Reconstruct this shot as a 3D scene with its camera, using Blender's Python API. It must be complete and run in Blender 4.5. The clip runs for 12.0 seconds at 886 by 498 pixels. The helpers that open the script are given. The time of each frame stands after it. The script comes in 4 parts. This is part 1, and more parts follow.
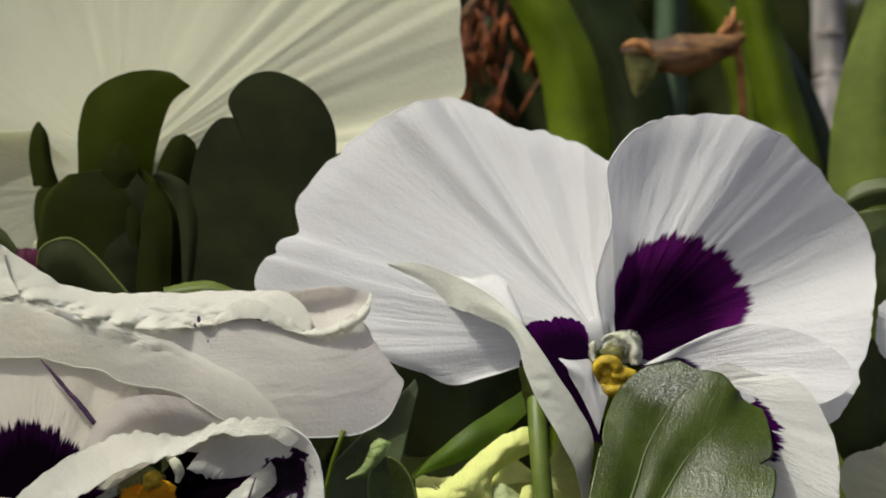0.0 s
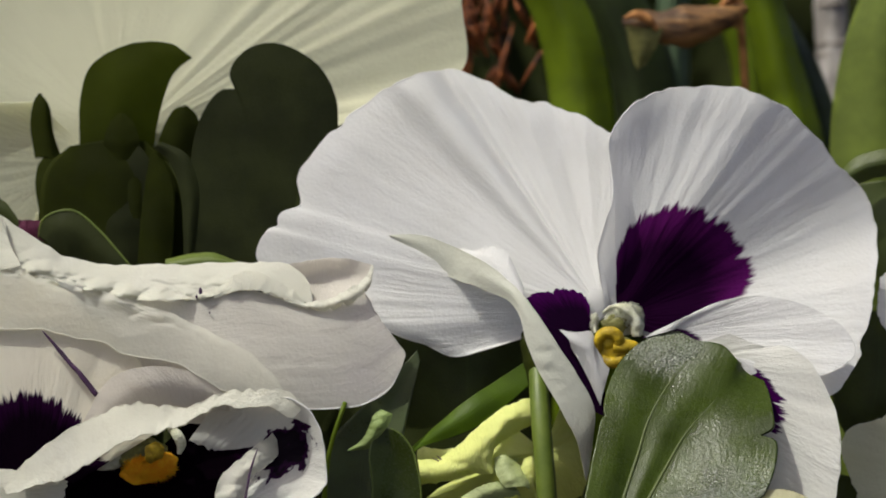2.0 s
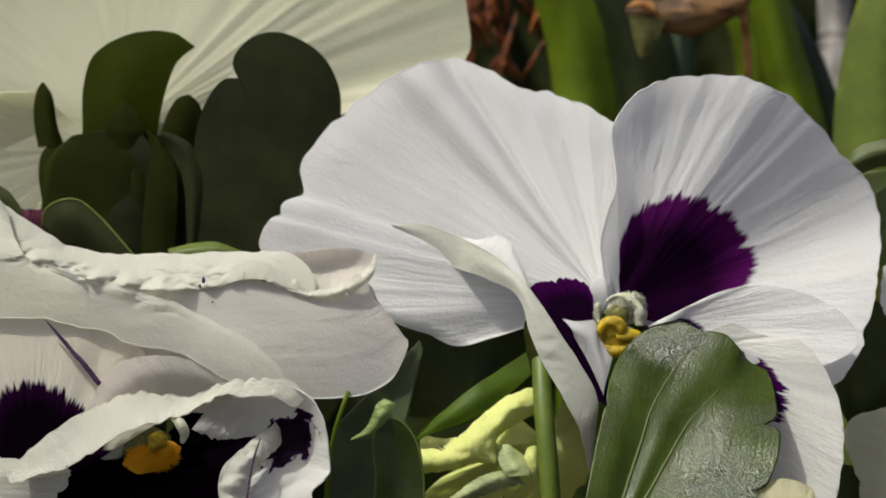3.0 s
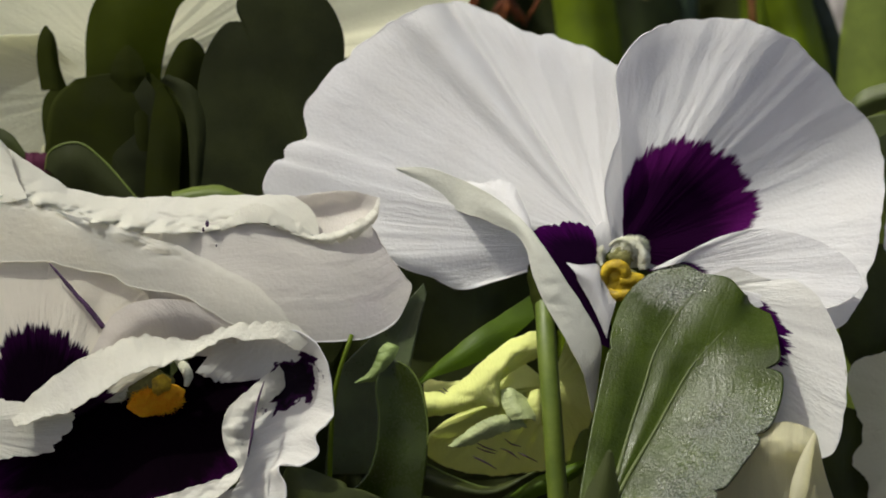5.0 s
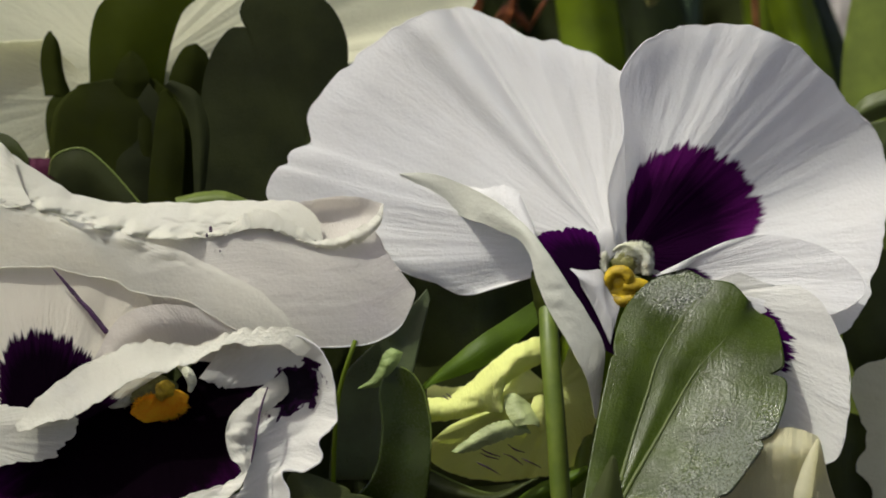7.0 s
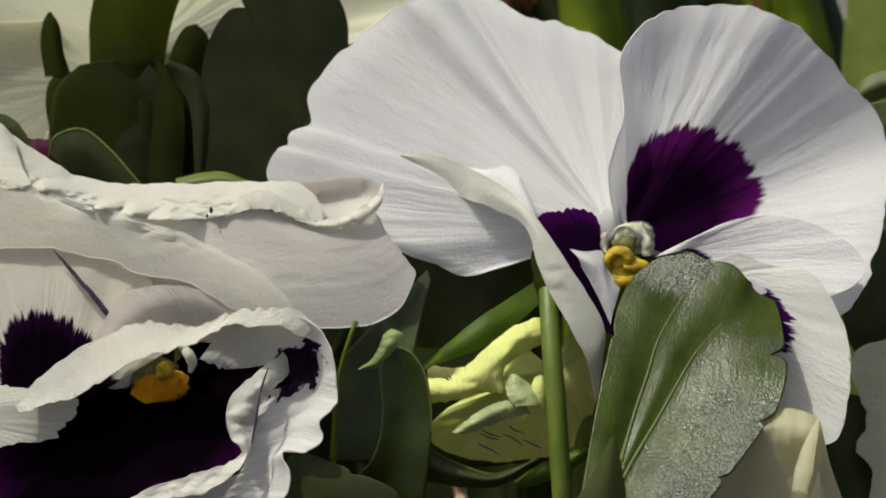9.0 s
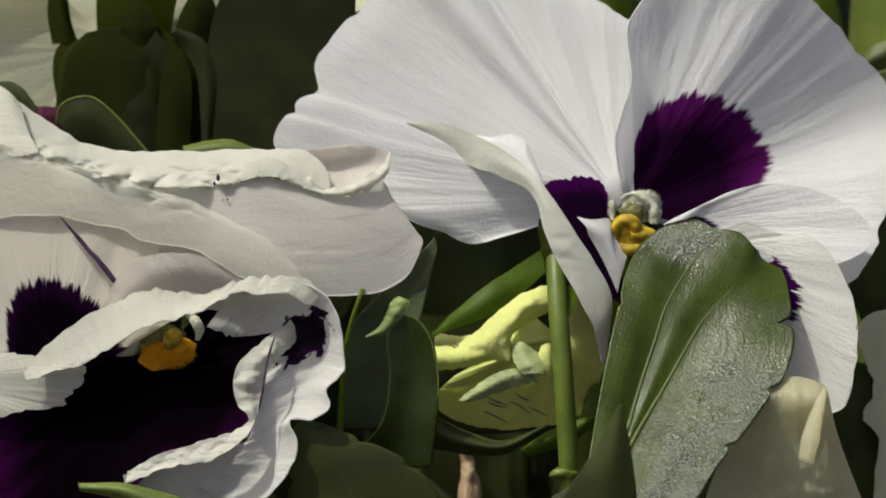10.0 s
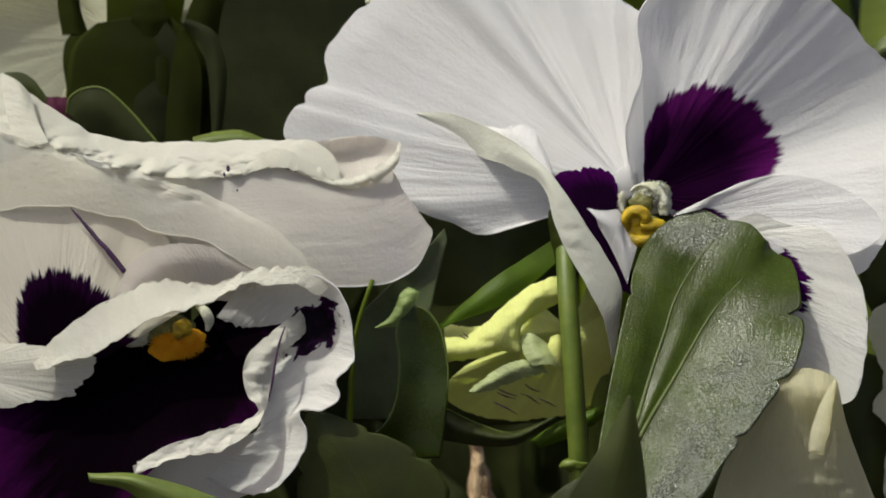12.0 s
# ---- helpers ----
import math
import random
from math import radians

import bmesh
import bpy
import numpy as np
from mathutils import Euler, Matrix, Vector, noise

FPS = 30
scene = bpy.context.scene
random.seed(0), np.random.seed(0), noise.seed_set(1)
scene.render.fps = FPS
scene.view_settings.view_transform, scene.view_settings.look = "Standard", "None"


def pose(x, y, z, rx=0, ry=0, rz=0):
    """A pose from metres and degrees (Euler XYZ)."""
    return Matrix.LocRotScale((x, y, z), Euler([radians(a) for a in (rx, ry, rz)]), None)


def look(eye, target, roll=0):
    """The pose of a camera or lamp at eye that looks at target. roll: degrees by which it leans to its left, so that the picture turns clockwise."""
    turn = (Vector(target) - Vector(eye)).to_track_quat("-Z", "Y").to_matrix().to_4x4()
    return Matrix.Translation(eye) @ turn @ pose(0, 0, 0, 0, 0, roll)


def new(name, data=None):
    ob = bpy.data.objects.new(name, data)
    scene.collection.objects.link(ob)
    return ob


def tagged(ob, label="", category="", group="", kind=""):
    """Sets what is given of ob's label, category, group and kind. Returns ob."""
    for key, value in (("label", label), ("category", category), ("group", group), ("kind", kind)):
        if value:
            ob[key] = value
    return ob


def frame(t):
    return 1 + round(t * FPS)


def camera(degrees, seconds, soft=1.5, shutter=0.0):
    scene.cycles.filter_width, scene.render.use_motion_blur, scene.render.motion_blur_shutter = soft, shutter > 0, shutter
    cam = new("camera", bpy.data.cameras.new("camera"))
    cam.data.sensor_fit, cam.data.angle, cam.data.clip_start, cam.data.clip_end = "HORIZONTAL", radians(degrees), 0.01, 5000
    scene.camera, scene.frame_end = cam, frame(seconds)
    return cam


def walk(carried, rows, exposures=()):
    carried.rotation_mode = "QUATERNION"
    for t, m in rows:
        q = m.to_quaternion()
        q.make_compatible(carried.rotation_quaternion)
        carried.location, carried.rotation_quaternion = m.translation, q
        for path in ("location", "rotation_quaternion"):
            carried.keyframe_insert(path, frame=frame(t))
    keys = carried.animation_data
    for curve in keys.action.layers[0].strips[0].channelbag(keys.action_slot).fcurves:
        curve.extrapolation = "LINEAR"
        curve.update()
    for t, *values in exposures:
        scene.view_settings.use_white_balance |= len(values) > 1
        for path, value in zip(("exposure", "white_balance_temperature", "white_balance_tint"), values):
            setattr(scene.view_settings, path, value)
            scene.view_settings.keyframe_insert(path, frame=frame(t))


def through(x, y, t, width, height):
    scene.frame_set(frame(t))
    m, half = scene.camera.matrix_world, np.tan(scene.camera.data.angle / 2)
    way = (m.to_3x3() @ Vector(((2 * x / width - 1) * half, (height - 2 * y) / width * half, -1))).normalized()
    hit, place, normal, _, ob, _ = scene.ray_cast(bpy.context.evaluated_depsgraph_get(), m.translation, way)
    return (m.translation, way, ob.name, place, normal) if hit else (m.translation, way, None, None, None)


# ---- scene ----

# ---------------------------------------------------------------- camera
HEIGHT = 0.15                      # the camera's height over the soil
TILT = -12.0                       # its first pitch
F = 4446.0                         # its distance to the main bloom, in plan units
UNIT = 0.00006                     # a plan unit: 0.06 mm
BOARD = pose(0, 0, HEIGHT, 90 + TILT, 0, 0)
cam = camera(20.0, 12.0, soft=1.8)
cam.data.dof.use_dof = True
cam.data.dof.focus_distance = 0.259
cam.data.dof.aperture_fstop = 34.0

# seconds, turn to the left and downwards, in plan units at the main bloom
TURNS = [
    (0.0, 0, 0), (0.5, 2.7, 51), (1.0, 3, 19), (1.5, 3, 30), (2.0, 3, 50), (2.5, 0, 69), (3.0, 8.5, 69), (3.2, 8, 72),
    (4.8, 22, 134), (5.0, 15, 169), (5.5, 17, 125), (6.0, 17, 140), (6.5, 9, 161), (7.0, 21.5, 159), (7.2, 18, 217),
    (8.8, 10, 227), (9.0, 22, 193), (9.5, 32, 192), (10.0, 35, 250), (10.5, 52, 282), (11.0, 54, 253), (11.5, 55, 265), (12.0, 53, 266)]
walk(cam, [(t, pose(0, 0, HEIGHT, 90 + TILT - math.degrees(math.atan(b / F)), 0, math.degrees(math.atan(a / F))))
           for t, a, b in TURNS])

# ---------------------------------------------------------------- light
world = bpy.data.worlds.new("world")
scene.world = world
world.use_nodes = True
SUN = Vector((-0.40, -0.12, 0.88)).normalized()
sky = world.node_tree.nodes.new("ShaderNodeTexSky")
sky.sky_type = 'NISHITA'
sky.sun_disc = False
sky.air_density = 0.6
sky.dust_density = 6.0
sky.ozone_density = 0.3
sky.sun_elevation = math.asin(SUN.z)
sky.sun_rotation = math.atan2(SUN.x, SUN.y)
world.node_tree.nodes["Background"].inputs["Strength"].default_value = 0.15
world.node_tree.links.new(sky.outputs[0], world.node_tree.nodes["Background"].inputs["Color"])
lamp = new("sun", bpy.data.lights.new("sun", 'SUN'))
lamp.data.energy, lamp.data.angle, lamp.data.color = 3.9, radians(0.6), (0.97, 0.98, 0.865)
lamp.matrix_world = look(SUN * 3, (0, 0, 0))
scene.view_settings.exposure = -0.12


# ---------------------------------------------------------------- materials
class Graph:
    """A small helper to write node materials."""

    def __init__(self, name):
        self.mat = bpy.data.materials.new(name)
        self.mat.use_nodes = True
        self.tree = self.mat.node_tree
        self.tree.nodes.clear()
        self.out = self.tree.nodes.new("ShaderNodeOutputMaterial")

    def node(self, kind, inputs=(), **settings):
        n = self.tree.nodes.new("ShaderNode" + kind)
        for key, value in settings.items():
            setattr(n, key, value)
        for key, value in dict(inputs).items():
            self.put(n.inputs[key], value)
        return n

    def put(self, socket, value):
        if isinstance(value, bpy.types.NodeSocket):
            self.tree.links.new(value, socket)
        else:
            socket.default_value = value

    def calc(self, op, a, b=0.0, c=0.0):
        n = self.node("Math", operation=op)
        for socket, value in zip(n.inputs, (a, b, c)):
            self.put(socket, value)
        return n.outputs[0]

    def mix(self, fac, a, b):
        n = self.node("Mix", data_type='RGBA')
        for socket, value in ((n.inputs[0], fac), (n.inputs[6], a), (n.inputs[7], b)):
            self.put(socket, value if not isinstance(value, tuple) or len(value) == 4 else (*value, 1))
        return n.outputs[2]

    def ramp(self, x, lo, hi, a=0.0, b=1.0):
        n = self.node("MapRange", {0: x, 1: lo, 2: hi, 3: a, 4: b}, interpolation_type='SMOOTHSTEP')
        return n.outputs[0]

    def noise(self, vector, scale, detail=3.0, rough=0.55):
        return self.node("TexNoise", {"Vector": vector, "Scale": scale, "Detail": detail, "Roughness": rough}).outputs[0]

    def stretch(self, vector, sx, sy, sz=1.0):
        return self.node("Mapping", {"Vector": vector, "Scale": (sx, sy, sz)}).outputs[0]

    def finish(self, shader):
        self.tree.links.new(shader, self.out.inputs[0])
        return self.mat


def petal_material(name, tint, blotch=None, through=0.60, veins=1.0, dark=(0.05, 0.003, 0.075), core=(0.012, 0.001, 0.016), flush=0.0, patch=None, depth=0.3, shine=0.18):
    """Thin petal: fan veins along its length, a ragged dark blotch = (middle, half width, reach) near its base."""
    g = Graph(name)
    uv = g.node("UVMap").outputs[0]
    sep = g.node("SeparateXYZ", {0: uv})
    u, v = sep.outputs[0], sep.outputs[1]
    place = g.node("TexCoord").outputs["Object"]
    sway = g.calc('MULTIPLY', g.calc('SUBTRACT', g.noise(place, 230, 3.0), 0.5), 0.014)
    bent = g.node("CombineXYZ", {0: g.calc('ADD', u, sway), 1: v}).outputs[0]
    fine = g.noise(g.stretch(bent, 58, 5.0), 1.0, 4.0, 0.6)
    broad = g.noise(g.stretch(bent, 13, 1.6), 1.0, 2.0)
    gate = g.ramp(g.noise(place, 150, 2.0), 0.38, 0.66, 0.15, 1.0)
    fine = g.calc('ADD', g.calc('MULTIPLY', g.calc('SUBTRACT', fine, 0.5), gate), 0.5)
    grain = g.noise(place, 2600, 2.0)
    cloud = g.noise(place, 110, 3.0)
    shade = g.calc('ADD', g.calc('MULTIPLY', g.ramp(fine, 0.35, 0.7), 0.5), g.calc('MULTIPLY', g.ramp(cloud, 0.3, 0.7), 0.5))
    deep = tuple(c * k for c, k in zip(tint, (0.93, 0.925, 0.91)))
    colour = g.mix(shade, deep, tint)
    if flush:
        colour = g.mix(g.calc('MULTIPLY', g.ramp(cloud, 0.45, 0.75), flush), colour, (0.70, 0.60, 0.72))
    if blotch:
        mid, half, reach = blotch
        side = g.calc('DIVIDE', g.calc('SUBTRACT', u, mid), half)
        limit = g.calc('MULTIPLY', g.calc('SQRT', g.calc('MAXIMUM', g.calc('SUBTRACT', 1.0, g.calc('MULTIPLY', side, side)), 0.0)), reach)
        rag = g.calc('MULTIPLY', g.calc('SUBTRACT', g.noise(g.stretch(uv, 46, 3.0), 1.0, 3.0, 0.7), 0.5), 0.45 * reach)
        limit = g.calc('ADD', limit, rag)
        mask = g.ramp(g.calc('SUBTRACT', limit, v), -0.012, 0.02)
        inner = g.ramp(g.calc('SUBTRACT', limit, v), 0.02, depth)
        colour = g.mix(mask, colour, g.mix(inner, dark, core))
    if patch:
        pu, pv, ru, rv = patch
        a, c = g.calc('DIVIDE', g.calc('SUBTRACT', u, pu), ru), g.calc('DIVIDE', g.calc('SUBTRACT', v, pv), rv)
        away = g.calc('SQRT', g.calc('ADD', g.calc('MULTIPLY', a, a), g.calc('MULTIPLY', c, c)))
        away = g.calc('ADD', away, g.calc('MULTIPLY', g.calc('SUBTRACT', g.noise(g.stretch(uv, 26, 7), 1.0, 2.0, 0.5), 0.5), 1.7))
        colour = g.mix(g.ramp(away, 1.0, 0.9), colour, g.mix(g.ramp(away, 0.9, 0.5), dark, core))
    if blotch:
        shine = g.calc('MULTIPLY', g.calc('SUBTRACT', 1.0, mask), shine)
    relief = g.calc('ADD', g.calc('ADD', g.calc('MULTIPLY', fine, 0.9 * veins), g.calc('MULTIPLY', broad, 0.4 * veins)), g.calc('MULTIPLY', grain, 0.20))
    bump = g.node("Bump", {"Height": relief, "Strength": 0.8, "Distance": 0.00035}).outputs[0]
    body = g.node("BsdfPrincipled", {"Base Color": colour, "Roughness": 0.55, "Normal": bump, "Specular IOR Level": shine})
    leak = g.node("BsdfTranslucent", {"Color": g.mix(0.5, colour, g.node("Gamma", {0: colour, 1: 1.25}).outputs[0]), "Normal": bump})
    return g.finish(g.node("MixShader", {0: through, 1: body.outputs[0], 2: leak.outputs[0]}).outputs[0])


def leaf_material(name, tint, vein=(0.10, 0.16, 0.03), gloss=0.35, through=0.25, ribs=7.0, slant=2.2, speckle=0.5, show=0.6, level=0.5, ripple=0.0, zone=False):
    """Leaf blade: u along the midrib, v across it (0.5 on the midrib)."""
    g = Graph(name)
    uv = g.node("UVMap").outputs[0]
    sep = g.node("SeparateXYZ", {0: uv})
    place = g.node("TexCoord").outputs["Object"]
    off = g.calc('ABSOLUTE', g.calc('SUBTRACT', sep.outputs[1], 0.5))
    wob = g.calc('MULTIPLY', g.calc('SUBTRACT', g.noise(place, 120, 2.0), 0.5), 0.12)
    saw = g.calc('FRACT', g.calc('ADD', g.calc('SUBTRACT', g.calc('MULTIPLY', sep.outputs[0], ribs), g.calc('MULTIPLY', off, slant * 2)), wob))
    line = g.calc('ABSOLUTE', g.calc('SUBTRACT', saw, 0.5))
    side = g.ramp(line, 0.05, 0.0)
    rib = g.ramp(off, 0.016, 0.004)
    mask = g.calc('MAXIMUM', g.calc('MULTIPLY', side, 0.5), rib)
    mott = g.noise(place, 170, 4.0)
    cell = g.noise(place, 4200, 3.0, 0.6)
    grain = speckle
    if zone:
        streak = g.noise(g.stretch(uv, 5, 16), 1.0, 3.0, 0.6)
        sheen = g.calc('MULTIPLY', g.ramp(g.calc('ADD', sep.outputs[1], g.calc('MULTIPLY', streak, 0.24)), 0.60, 0.86), g.ramp(g.calc('ADD', sep.outputs[0], g.calc('MULTIPLY', streak, 0.2)), 0.36, 0.54))
        sheen = g.calc('MULTIPLY', sheen, g.ramp(g.noise(place, 420, 3.0), 0.30, 0.55, 0.45, 1.0))
        bloom = g.calc('MULTIPLY', g.ramp(g.calc('ADD', sep.outputs[1], g.calc('MULTIPLY', streak, 0.2)), 0.58, 0.40), g.ramp(g.calc('ADD', sep.outputs[0], g.calc('MULTIPLY', streak, 0.14)), 0.22, 0.13))
        sheen = g.calc('MAXIMUM', sheen, bloom)
        grain = g.calc('MULTIPLY_ADD', sheen, speckle, 0.35)
        level = g.calc('MULTIPLY_ADD', g.calc('MULTIPLY', sheen, g.ramp(cell, 0.36, 0.64, 0.6, 2.3)), 1.0, level)
    deep = tuple(c * 0.55 for c in tint)
    colour = g.mix(g.ramp(mott, 0.3, 0.7), deep, tint)
    colour = g.mix(g.calc('MULTIPLY', mask, show), colour, vein)
    relief = g.calc('SUBTRACT', g.calc('ADD', g.calc('MULTIPLY', cell, grain), g.calc('MULTIPLY', mott, 0.8)), g.calc('MULTIPLY', mask, 1.2 * show))
    if ripple:
        relief = g.calc('ADD', relief, g.calc('MULTIPLY', g.noise(g.node("VectorMath", {0: g.stretch(uv, 5, 20), 1: g.node("TexNoise", {"Vector": place, "Scale": 240.0}).outputs[1]}, operation='ADD').outputs[0], 1.0, 3.0), ripple))
    bump = g.node("Bump", {"Height": relief, "Strength": 0.5, "Distance": 0.0003}).outputs[0]
    rough = g.calc('ADD', g.ramp(cell, 0.3, 0.7, gloss - 0.06, gloss + 0.1), g.ramp(g.noise(place, 260, 3.0), 0.42, 0.62, -0.04, 0.16))
    if zone:
        rough = g.calc('MULTIPLY_ADD', sheen, 0.05, rough)
    body = g.node("BsdfPrincipled", {"Base Color": colour, "Roughness": rough, "Normal": bump, "Specular IOR Level": level})
    leak = g.node("BsdfTranslucent", {"Color": g.mix(0.5, colour, (0.25, 0.35, 0.02)), "Normal": bump})
    return g.finish(g.node("MixShader", {0: through, 1: body.outputs[0], 2: leak.outputs[0]}).outputs[0])


def plain_material(name, a, b, scale, rough=0.7, bump=0.4, depth=0.0004, through=0.0, stretch=(1, 1, 1), fine=4.0):
    """Two mottled tones with relief; the pattern may run along one axis."""
    g = Graph(name)
    place = g.stretch(g.node("TexCoord").outputs["Object"], *stretch)
    n1, n2 = g.noise(place, scale, 5.0, 0.62), g.noise(place, scale * fine, 3.0)
    colour = g.mix(g.ramp(g.calc('ADD', g.calc('MULTIPLY', n1, 0.7), g.calc('MULTIPLY', n2, 0.3)), 0.34, 0.66), a, b)
    relief = g.node("Bump", {"Height": g.calc('ADD', n1, g.calc('MULTIPLY', n2, 0.4)), "Strength": bump, "Distance": depth}).outputs[0]
    body = g.node("BsdfPrincipled", {"Base Color": colour, "Roughness": rough, "Normal": relief})
    if not through:
        return g.finish(body.outputs[0])
    leak = g.node("BsdfTranslucent", {"Color": colour, "Normal": relief})
    return g.finish(g.node("MixShader", {0: through, 1: body.outputs[0], 2: leak.outputs[0]}).outputs[0])


WHITE = (0.905, 0.906, 0.908)
CREAM = (0.79, 0.79, 0.63)
M_white = petal_material("white_petal", WHITE, veins=1.0)
M_strip = petal_material("grey_green_petal_back", (0.68, 0.69, 0.62), through=0.5, veins=0.5)
M_white_purple = petal_material("white_petal_purple_blotch", WHITE, veins=1.15, blotch=(0.55, 0.395, 0.45), dark=(0.12, 0.010, 0.125), core=(0.022, 0.003, 0.026), depth=0.2)
M_inner_purple = petal_material("purple_petal_base", (0.10, 0.006, 0.13), veins=0.5, through=0.4, blotch=(0.5, 1.4, 1.0), dark=(0.05, 0.003, 0.066), core=(0.010, 0.002, 0.014), depth=0.45, shine=0.05)
M_shadow_purple = petal_material("shaded_purple_petal", (0.010, 0.002, 0.014), through=0.2, shine=0.0)
M_side_purple = petal_material("side_petal_purple_base", WHITE, blotch=(0.55, 0.6, 0.20), dark=(0.05, 0.004, 0.075), core=(0.02, 0.002, 0.03))
M_low_purple = petal_material("lower_petal_purple_blotch", (0.90, 0.90, 0.87), blotch=(0.34, 0.22, 0.66), dark=(0.07, 0.004, 0.10), core=(0.02, 0.002, 0.03))
M_front = petal_material("warm_white_petal", (0.82, 0.817, 0.745), veins=0.75, flush=0.08)
M_droop = petal_material("thin_warm_petal", (0.91, 0.905, 0.84), through=0.72, veins=0.3, flush=0.03)
M_blush = petal_material("blush_petal", (0.82, 0.79, 0.745), through=0.6, veins=0.4)
M_lilac = petal_material("lilac_white_petal", (0.83, 0.81, 0.765), flush=0.16, veins=0.3)
M_face = petal_material("dark_face_petal", (0.91, 0.89, 0.87), blotch=(0.30, 0.75, 1.25), dark=(0.06, 0.005, 0.066), core=(0.005, 0.002, 0.005), depth=0.5, shine=0.05)
M_face_side = petal_material("side_petal_dark_blotch", (0.92, 0.89, 0.80), blotch=(0.05, 0.95, 0.47), dark=(0.026, 0.004, 0.032), core=(0.006, 0.002, 0.007), depth=0.12)
M_cup = petal_material("cupped_petal_dark_marks", (0.86, 0.855, 0.83), patch=(0.33, 0.50, 0.085, 0.36), dark=(0.05, 0.004, 0.06), core=(0.010, 0.002, 0.012))
M_cream = petal_material("cream_petal_back", CREAM, through=0.62, veins=0.7)
M_old = petal_material("old_cream_petal", (0.86, 0.845, 0.66), through=0.78)
M_lime = petal_material("faded_lime_petal", (0.83, 0.87, 0.35), through=0.5)
M_leaf = leaf_material("green_leaf", (0.07, 0.095, 0.016), gloss=0.4, speckle=0.6, show=0.15)
M_glossy = leaf_material("glossy_leaf", (0.034, 0.053, 0.0045), gloss=0.24, zone=True, speckle=1.9, through=0.08, ribs=0.0, show=0.0, level=0.2, ripple=0.4)
M_purple = plain_material("purple_margin", (0.018, 0.003, 0.022), (0.045, 0.006, 0.055), 400, 0.6)
M_cavity = plain_material("olive_throat", (0.10, 0.10, 0.02), (0.22, 0.21, 0.06), 600, 0.6, through=0.2)
M_vein = plain_material("leaf_vein", (0.035, 0.052, 0.004), (0.055, 0.075, 0.006), 300, 0.6)
M_leaf_dark = leaf_material("shaded_leaf", (0.036, 0.046, 0.009), level=0.22, gloss=0.48, through=0.10, speckle=0.3, show=0.05)
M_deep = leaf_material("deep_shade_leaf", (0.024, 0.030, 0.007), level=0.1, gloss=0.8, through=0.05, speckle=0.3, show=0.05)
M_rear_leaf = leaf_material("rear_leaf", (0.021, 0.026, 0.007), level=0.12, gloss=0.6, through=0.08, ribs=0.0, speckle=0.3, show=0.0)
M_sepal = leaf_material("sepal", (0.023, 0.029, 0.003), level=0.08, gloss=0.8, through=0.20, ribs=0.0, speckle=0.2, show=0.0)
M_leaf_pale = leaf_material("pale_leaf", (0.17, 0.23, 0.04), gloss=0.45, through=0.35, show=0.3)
M_sage = leaf_material("torn_sage_sepal", (0.54, 0.62, 0.28), gloss=0.35, through=0.3, speckle=1.0, show=0.2)
M_maroon = petal_material("maroon_petal", (0.10, 0.02, 0.05), through=0.3)
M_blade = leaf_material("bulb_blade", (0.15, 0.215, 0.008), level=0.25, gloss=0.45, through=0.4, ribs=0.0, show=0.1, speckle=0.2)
M_stem = plain_material("green_stem", (0.08, 0.120, 0.010), (0.125, 0.170, 0.018), 160, 0.5, 0.15, through=0.15)
M_yellow = plain_material("yellow_throat", (0.26, 0.17, 0.003), (0.62, 0.44, 0.010), 260, 0.6, 0.7, through=0.25)
M_orange = plain_material("orange_throat", (0.92, 0.42, 0.003), (0.95, 0.58, 0.012), 900, 0.7, through=0.45)
M_hair = plain_material("hairy_throat", (0.55, 0.56, 0.39), (0.77, 0.77, 0.65), 1200, 0.8, 0.8, through=0.2)
M_soil = plain_material("soil", (0.018, 0.012, 0.008), (0.05, 0.034, 0.022), 60, 0.95, 1.0, 0.004)
M_brown = plain_material("dry_brown", (0.22, 0.08, 0.02), (0.62, 0.30, 0.09), 150, 0.75, 0.9, 0.001, through=0.25)
M_chip = plain_material("bark_chip", (0.28, 0.15, 0.07), (0.74, 0.55, 0.34), 300, 0.8, 0.9, 0.001, stretch=(1, 1, 0.3))
M_stick = plain_material("weathered_stick", (0.17, 0.155, 0.14), (0.38, 0.355, 0.33), 160, 0.85, 0.8, 0.001, stretch=(1, 1, 0.25))
M_rust = plain_material("rust_petal", (0.014, 0.004, 0.003), (0.40, 0.11, 0.02), 190, 0.7, 0.8, 0.001, through=0.3)
M_dry = plain_material("tan_dry_petal", (0.05, 0.022, 0.007), (0.32, 0.16, 0.05), 300, 0.7, 0.5, 0.001, through=0.2, stretch=(0.2, 1, 1))
M_blade_pale = leaf_material("pale_blade", (0.19, 0.25, 0.045), level=0.25, gloss=0.45, through=0.4, ribs=0.0, show=0.1, speckle=0.2)
M_sheen_leaf = leaf_material("sky_sheen_leaf", (0.105, 0.135, 0.055), gloss=0.35, level=0.6, through=0.15, ribs=0.0, show=0.1, speckle=0.4)
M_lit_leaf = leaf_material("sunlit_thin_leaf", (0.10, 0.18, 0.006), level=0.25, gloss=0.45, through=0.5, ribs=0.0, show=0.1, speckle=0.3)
M_tip = leaf_material("lit_leaf_tip", (0.34, 0.46, 0.14), gloss=0.35, through=0.35, ribs=0.0, speckle=1.0, show=0.0)
M_cupped = leaf_material("cupped_leaf", (0.032, 0.050, 0.005), gloss=0.25, level=0.5, through=0.25, ribs=0.0, show=0.0, speckle=0.3)
